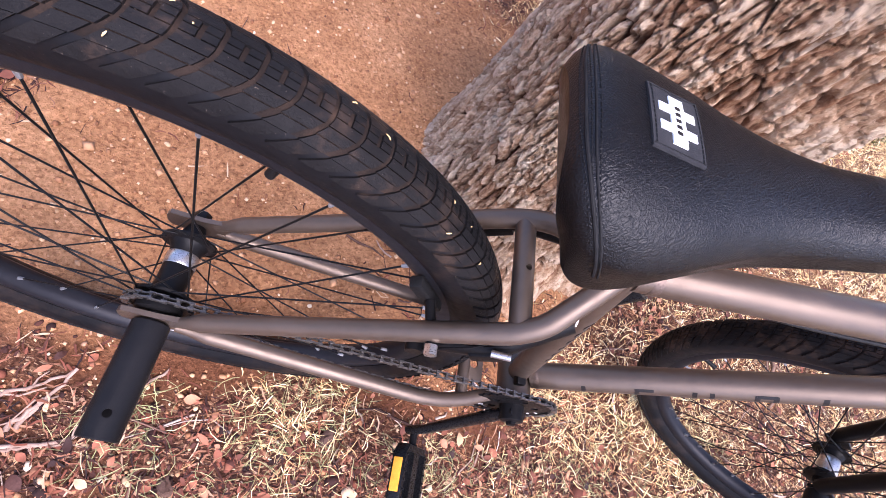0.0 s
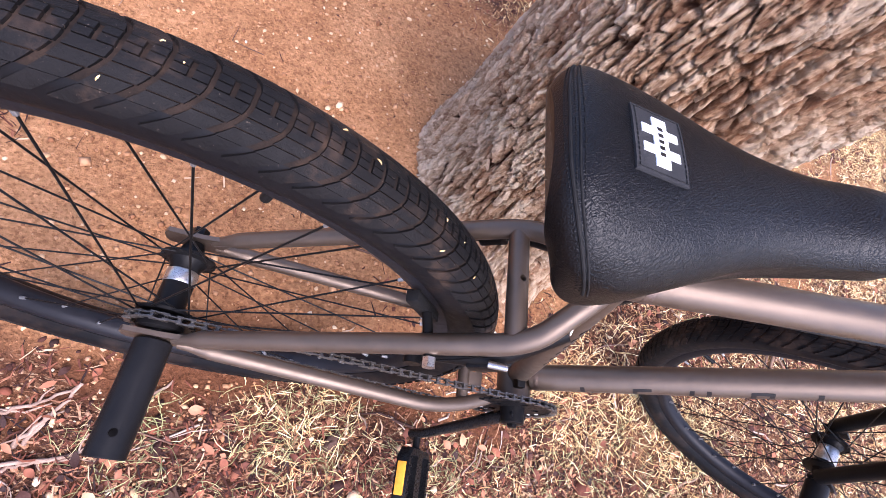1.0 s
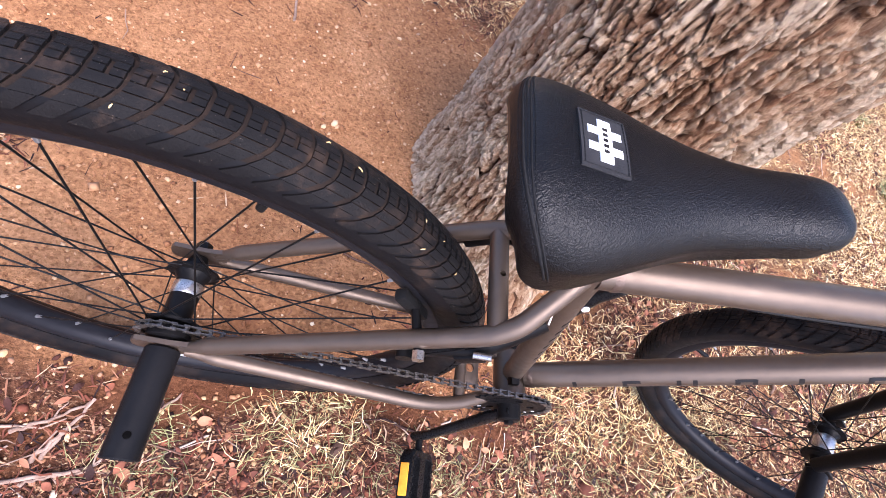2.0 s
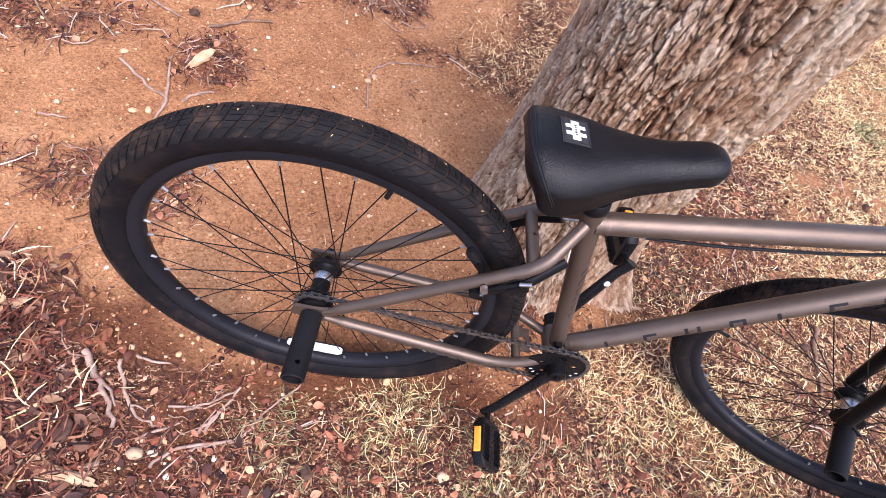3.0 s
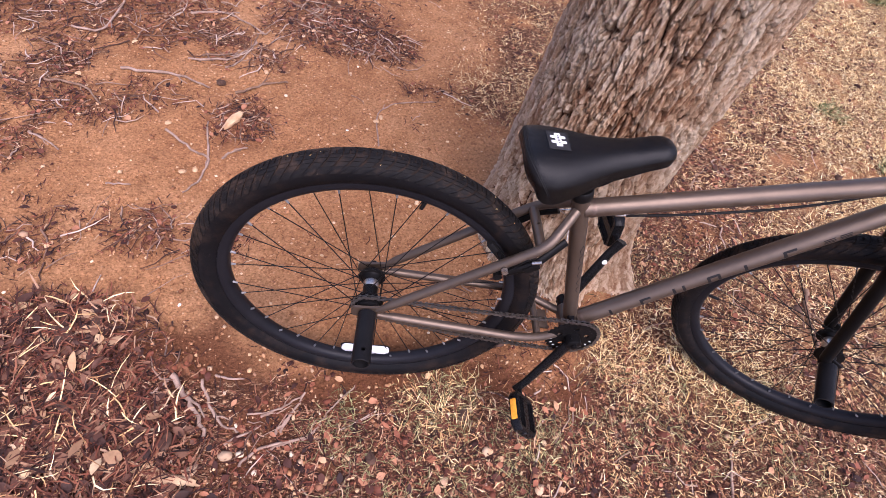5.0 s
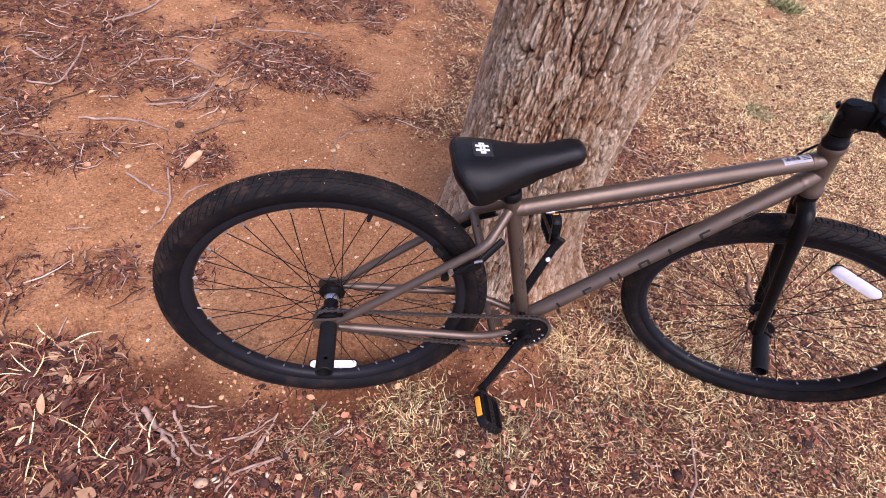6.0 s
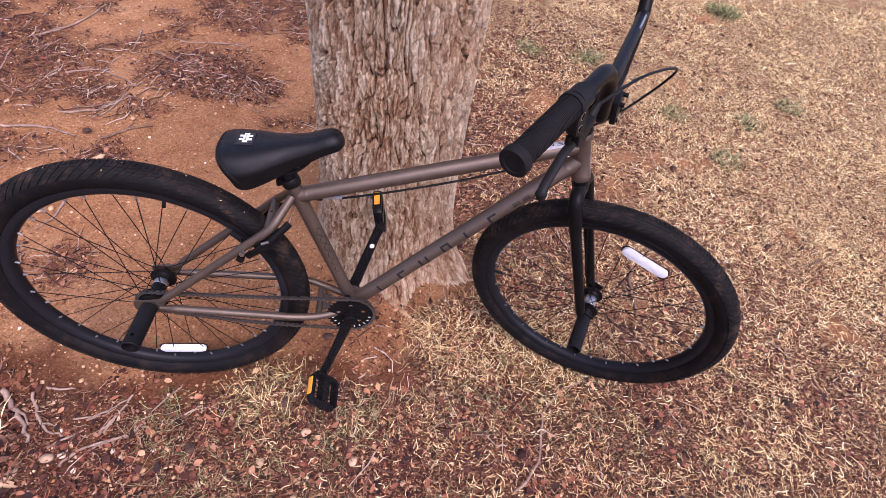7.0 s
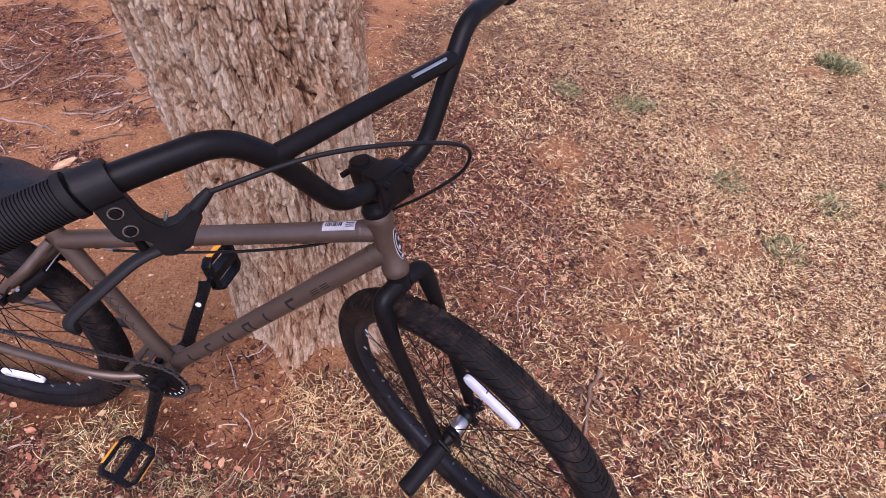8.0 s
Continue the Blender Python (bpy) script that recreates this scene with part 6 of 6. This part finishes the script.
def twiglets(name, n, chance, area, length, radius, label):
    """Thin crooked sticks strewn about: four-sided, bent twice."""
    xy = sown(n, chance, area)
    L, r = rng.uniform(length[0], length[1], n), rng.uniform(radius[0], radius[1], n)
    a = rng.uniform(0, 2 * math.pi, n)
    p = np.stack([xy[:, 0], xy[:, 1], np.zeros(n)], 1)
    rows = []
    for k in range(4):
        d = np.stack([np.cos(a), np.sin(a), np.zeros(n)], 1)
        side = np.stack([-np.sin(a), np.cos(a), np.zeros(n)], 1)
        p[:, 2] = height(p[:, 0], p[:, 1]) + r * 0.8 + rng.uniform(0, 0.008, n)
        rr = (r * (1.1, 1.0, 0.8, 0.45)[k])[:, None]
        rows += [p + side * rr, p + np.array((0, 0, 1)) * rr, p - side * rr, p - np.array((0, 0, 1)) * rr]
        a = a + rng.normal(0, 0.4, n)
        p = p + (L / 3)[:, None] * d
    v = np.stack(rows, 1).reshape(-1, 3)
    quad = [[4 * k + j, 4 * k + (j + 1) % 4, 4 * k + 4 + (j + 1) % 4, 4 * k + 4 + j] for k in range(3) for j in range(4)] + [[0, 1, 2, 3], [12, 13, 14, 15]]
    f = (np.array(quad)[None] + (np.arange(n) * 16)[:, None, None]).reshape(-1, 4)
    return tagged(new(name, arrays_mesh(name, v, f, TWIGLET)), label, "twigs", kind="stuff")


def heaped(x, y):
    """The heap of leaves and bark behind the rear wheel."""
    edge = 0.16 * (field(x * 6, y * 6, 51) - 0.5)
    return np.clip(step(0.30, 0.16, np.hypot((x + 0.84) * 0.8, (y + 0.09) * 1.1) + edge) + 0.5 * step(-0.38, -0.62, x + edge) * step(-0.02, -0.2, y + edge), 0, 1)


HEAP = (-1.5, -0.2, -0.75, 0.4)
tufted = lambda x, y: 0.35 + 0.65 * step(0.42, 0.62, field(x * 15, y * 15, 71))
blades("dry_grass", sown(140000, lambda x, y: grassy(x, y) * tufted(x, y)), (0.010, 0.034), (0.0014, 0.0030), (2, 46), STRAW, "dense dry straw-coloured grass lying over the earth", "grass", 1.3, seg=2)
blades("pale_grass", sown(96000, lambda x, y: np.clip(grassy(x, y) * step(0.95, 2.2, x + 0.35 * y) * tufted(x, y) * (0.4 + 1.1 * step(0.38, 0.60, field(x * 3.7, y * 3.7, 72))) * np.clip(np.hypot(x - 0.7, y - 0.4) / 2.0, 0.5, 2.5), 0, 4)), (0.012, 0.038), (0.0018, 0.0038), (4, 44), PALE_STRAW, "pale yellowish dry grass farther to the right", "grass", 1.3, seg=2)
blades("green_grass", sown(2800, lambda x, y: np.clip(0.3 * grassy(x, y) * step(0.9, 0.5, y) * step(0.50, 0.68, field(x * 3.3, y * 3.3, 41)) * step(2.6, 1.2, x) + 0.5 * step(0.16, 0.02, np.hypot(x - 0.155, y + 0.01)) + 0.35 * step(0.03, -0.06, y) * step(-0.25, -0.05, x) * step(1.0, 0.6, x) * step(0.5, 0.62, field(x * 9, y * 9, 43)), 0, 1)), (0.02, 0.06), (0.0008, 0.0016), (8, 50), GREEN, "sparse olive green grass blades among the straw", "grass", 1.2)
blades("brown_litter", sown(72000, lambda x, y: np.clip(0.9 * littered(x, y) + 0.45 * grassy(x, y) + 0.012, 0, 1)), (0.008, 0.040), (0.0012, 0.0042), (0, 30), LITTER, "reddish brown litter of bark and leaf strips", "litter", 0.8, seg=2)
PATCHES = (-2.0, 0.5, 0.25, 2.8)
blades("patch_litter", sown(11000, littered, PATCHES), (0.006, 0.032), (0.0014, 0.0050), (0, 30), LITTER, "dark brown bark and leaf scraps in patches", "litter", 0.8, seg=2)
twiglets("patch_twigs", 900, littered, PATCHES, (0.03, 0.14), (0.0010, 0.0030), "thin brown twigs gathered in patches of litter")
STRIP = (-0.75, 1.0, -0.75, 0.06)
strip = lambda x, y: np.clip(step(0.06, -0.06, y + 0.15 * (field(x * 5, y * 5, 81) - 0.5)) * (0.25 + 0.9 * step(0.4, 0.6, field(x * 7, y * 7, 82))), 0, 1)
blades("strip_litter", sown(6500, strip, STRIP), (0.006, 0.032), (0.0014, 0.0046), (0, 28), LITTER, "dark brown bark and leaf scraps on the earth", "litter", 0.8, seg=2)
grains("strip_chips", sown(2200, strip, STRIP), 0.0055, LITTER, "dark bark chips strewn over the earth", "litter", 0.45)
blades("heap_strips", sown(13000, heaped, HEAP), (0.012, 0.060), (0.0014, 0.0060), (0, 40), LITTER, "dark heap of bark strips and dead leaves", "litter", 0.8, 0.03, seg=2)
blades("heap_straw", sown(800, heaped, HEAP), (0.025, 0.10), (0.0016, 0.0042), (0, 35), STRAW, "pale straws strewn over the litter heap", "straw", 0.8, 0.034)
leaves("brown_leaves", sown(1500, heaped, HEAP), (0.014, 0.042), BROWN_LEAF, "curled dark brown leaves heaped on the earth", 0.03)
leaves("dry_leaves", sown(110, lambda x, y: heaped(x, y) + 0.01 * littered(x, y), HEAP), (0.020, 0.052), LEAF, "curled tan leaves strewn over the litter heap", 0.036)
leaves("lawn_leaves", sown(12500, lambda x, y: 0.6 * littered(x, y) + 0.35 * grassy(x, y)), (0.008, 0.028), RED_LEAF, "small brown leaves lying in dry grass", 0.010)
twiglets("small_twigs", 1500, lambda x, y: np.clip(0.9 * littered(x, y) + heaped(x, y) + 0.02, 0, 1), (-2.2, 2.4, -0.8, 4.2), (0.03, 0.13), (0.0008, 0.0030), "thin grey-brown twigs strewn over earth and litter")
grains("pebbles", sown(6500, lambda x, y: 0.12 + 0.5 * littered(x, y) * step(-1.0, -0.4, x) + 0.2 * step(0.12, -0.05, y), (-1.8, 1.6, -0.8, 2.6)), 0.0027, PEBBLE, "scattered small pale pebbles and grit", "pebbles")
grains("earth_crumbs", sown(26000, lambda x, y: 0.5 * (1 - 0.6 * grassy(x, y)), (-1.8, 1.4, -0.8, 2.6)), 0.0027, CRUMB, "small reddish crumbs of dry earth", "earth", 0.7, True)
grains("litter_chips", sown(5500, lambda x, y: 0.9 * littered(x, y) + heaped(x, y) + 0.15 * grassy(x, y) + 0.01), 0.0052, LITTER, "dark chips of bark and broken pods", "litter", 0.45)


def husk(x, y, size, turn, tilt, lift=0.0):
    """An open, boat-shaped seed husk with a thick rim."""
    b = bmesh.new()
    rings = []
    for r, z in ((0.10, 0.0), (0.55, 0.06), (0.86, 0.30), (1.0, 0.62), (0.97, 0.68), (0.88, 0.62), (0.74, 0.34), (0.45, 0.16), (0.10, 0.10)):
        rings.append([b.verts.new((size * r * math.cos(a), size * 0.62 * r * math.sin(a) * (1 + 0.12 * math.sin(3 * a + turn)), size * z)) for a in (2 * math.pi * k / 18 for k in range(18))])
    for p, q in zip(rings, rings[1:]):
        for k in range(18):
            b.faces.new((p[k], p[(k + 1) % 18], q[(k + 1) % 18], q[k]))
    b.faces.new(rings[0][::-1]), b.faces.new(rings[-1])
    ob = part("seed_husk", b, HUSK)
    ob.matrix_basis = Matrix.Translation((x, y, float(height(x, y)) + 0.002 + lift)) @ Matrix.Rotation(turn, 4, "Z") @ Matrix.Rotation(tilt, 4, "X")
    tagged(ob, "open reddish brown seed husk lying on the earth", "seed husk", "fallen seed husks")


HUSK = surface("seed_husk", (0.07, 0.026, 0.014), (0.26, 0.115, 0.055), 60, 0.7, 0.0, 0.7, 260)
for k, (x, y) in enumerate([(-0.535, 0.018), (-0.515, 0.036), (-0.508, 0.000), (-0.488, -0.008)]):
    husk(x, y, 0.017, 0.5 + k * 0.8, 0.25)
for k, (x, y) in enumerate([(-0.813, 0.057), (-0.758, 0.105), (-0.748, -0.103), (-0.711, -0.213), (-0.494, -0.167)]):
    lump("seed_pod", x, y, (0.026, 0.014, 0.010), POD, "closed dark brown oval seed pod in the litter", "seed pod", "fallen seed pods", k + 30, 0.12, 0.4 + k * 1.1, -1.2)
for k, (x, y) in enumerate([(0.334, 0.175), (0.229, -0.043), (1.139, 0.125), (1.474, 0.439), (1.338, 1.093)]):
    lump("seed_pod", x, y, (0.019, 0.012, 0.008), POD, "closed dark brown oval seed pod in the grass", "seed pod", "fallen seed pods", k + 40, 0.12, k * 1.1, 0.1)


def weed(x, y, r, n):
    """A low rosette of fine green leaves."""
    a = rng.uniform(0, 2 * math.pi, n)
    d = r * np.sqrt(rng.random(n))
    pts = np.stack([x + d * np.cos(a), y + d * np.sin(a)], 1)
    ob = blades("weed", pts, (r * 0.35, r * 0.8), (0.003, 0.007), (15, 75), WEED, "low clump of fresh green weed in dry grass", "weed")
    ob["kind"] = ""
    del ob["kind"]
    return tagged(ob, group="green weeds")


def grass_tuft(x, y, r, n, material, label):
    """A tuft of dry blades rising from one spot."""
    a = rng.uniform(0, 2 * math.pi, n)
    d = r * rng.random(n) ** 0.8
    pts = np.stack([x + d * np.cos(a), y + d * np.sin(a)], 1)
    return blades("grass_tuft", pts, (0.02, 0.065), (0.0008, 0.0017), (10, 70), material, label, "grass", 1.2)


for x, y, r, n in ((0.35, 1.30, 0.20, 280), (0.24, 1.40, 0.18, 160), (0.45, 1.25, 0.15, 160), (0.17, -0.02, 0.14, 200), (0.66, 0.21, 0.10, 380), (0.76, 0.13, 0.12, 300), (2.05, 1.56, 0.25, 500), (2.6, 0.70, 0.25, 500), (0.95, 0.18, 0.20, 470), (1.15, 0.15, 0.22, 460)):
    grass_tuft(x, y, r, n, PALE_STRAW if n > 450 else STRAW, "tuft of pale dry grass blades on the earth")
for x, y, r, n in ((0.155, 0.0, 0.14, 80), (0.34, -0.16, 0.16, 110), (-0.09, -0.10, 0.09, 50), (0.49, -0.08, 0.12, 90), (0.72, 0.10, 0.16, 110), (0.88, -0.02, 0.18, 110)):
    grass_tuft(x, y, r, n, GREEN, "tuft of olive green grass blades on the earth")
WEED = stuff_mat("fresh_weed", [(0.0, (0.075, 0.085, 0.035)), (0.5, (0.19, 0.19, 0.075)), (1.0, (0.46, 0.40, 0.19))])
weed(3.235, 3.16, 0.12, 460)
for x, y in ((2.662, 1.633), (3.068, 1.838), (1.811, 2.190), (2.351, 1.256), (2.192, 1.653), (1.401, 2.214), (1.740, 2.161)):
    weed(x, y, 0.085, 105)
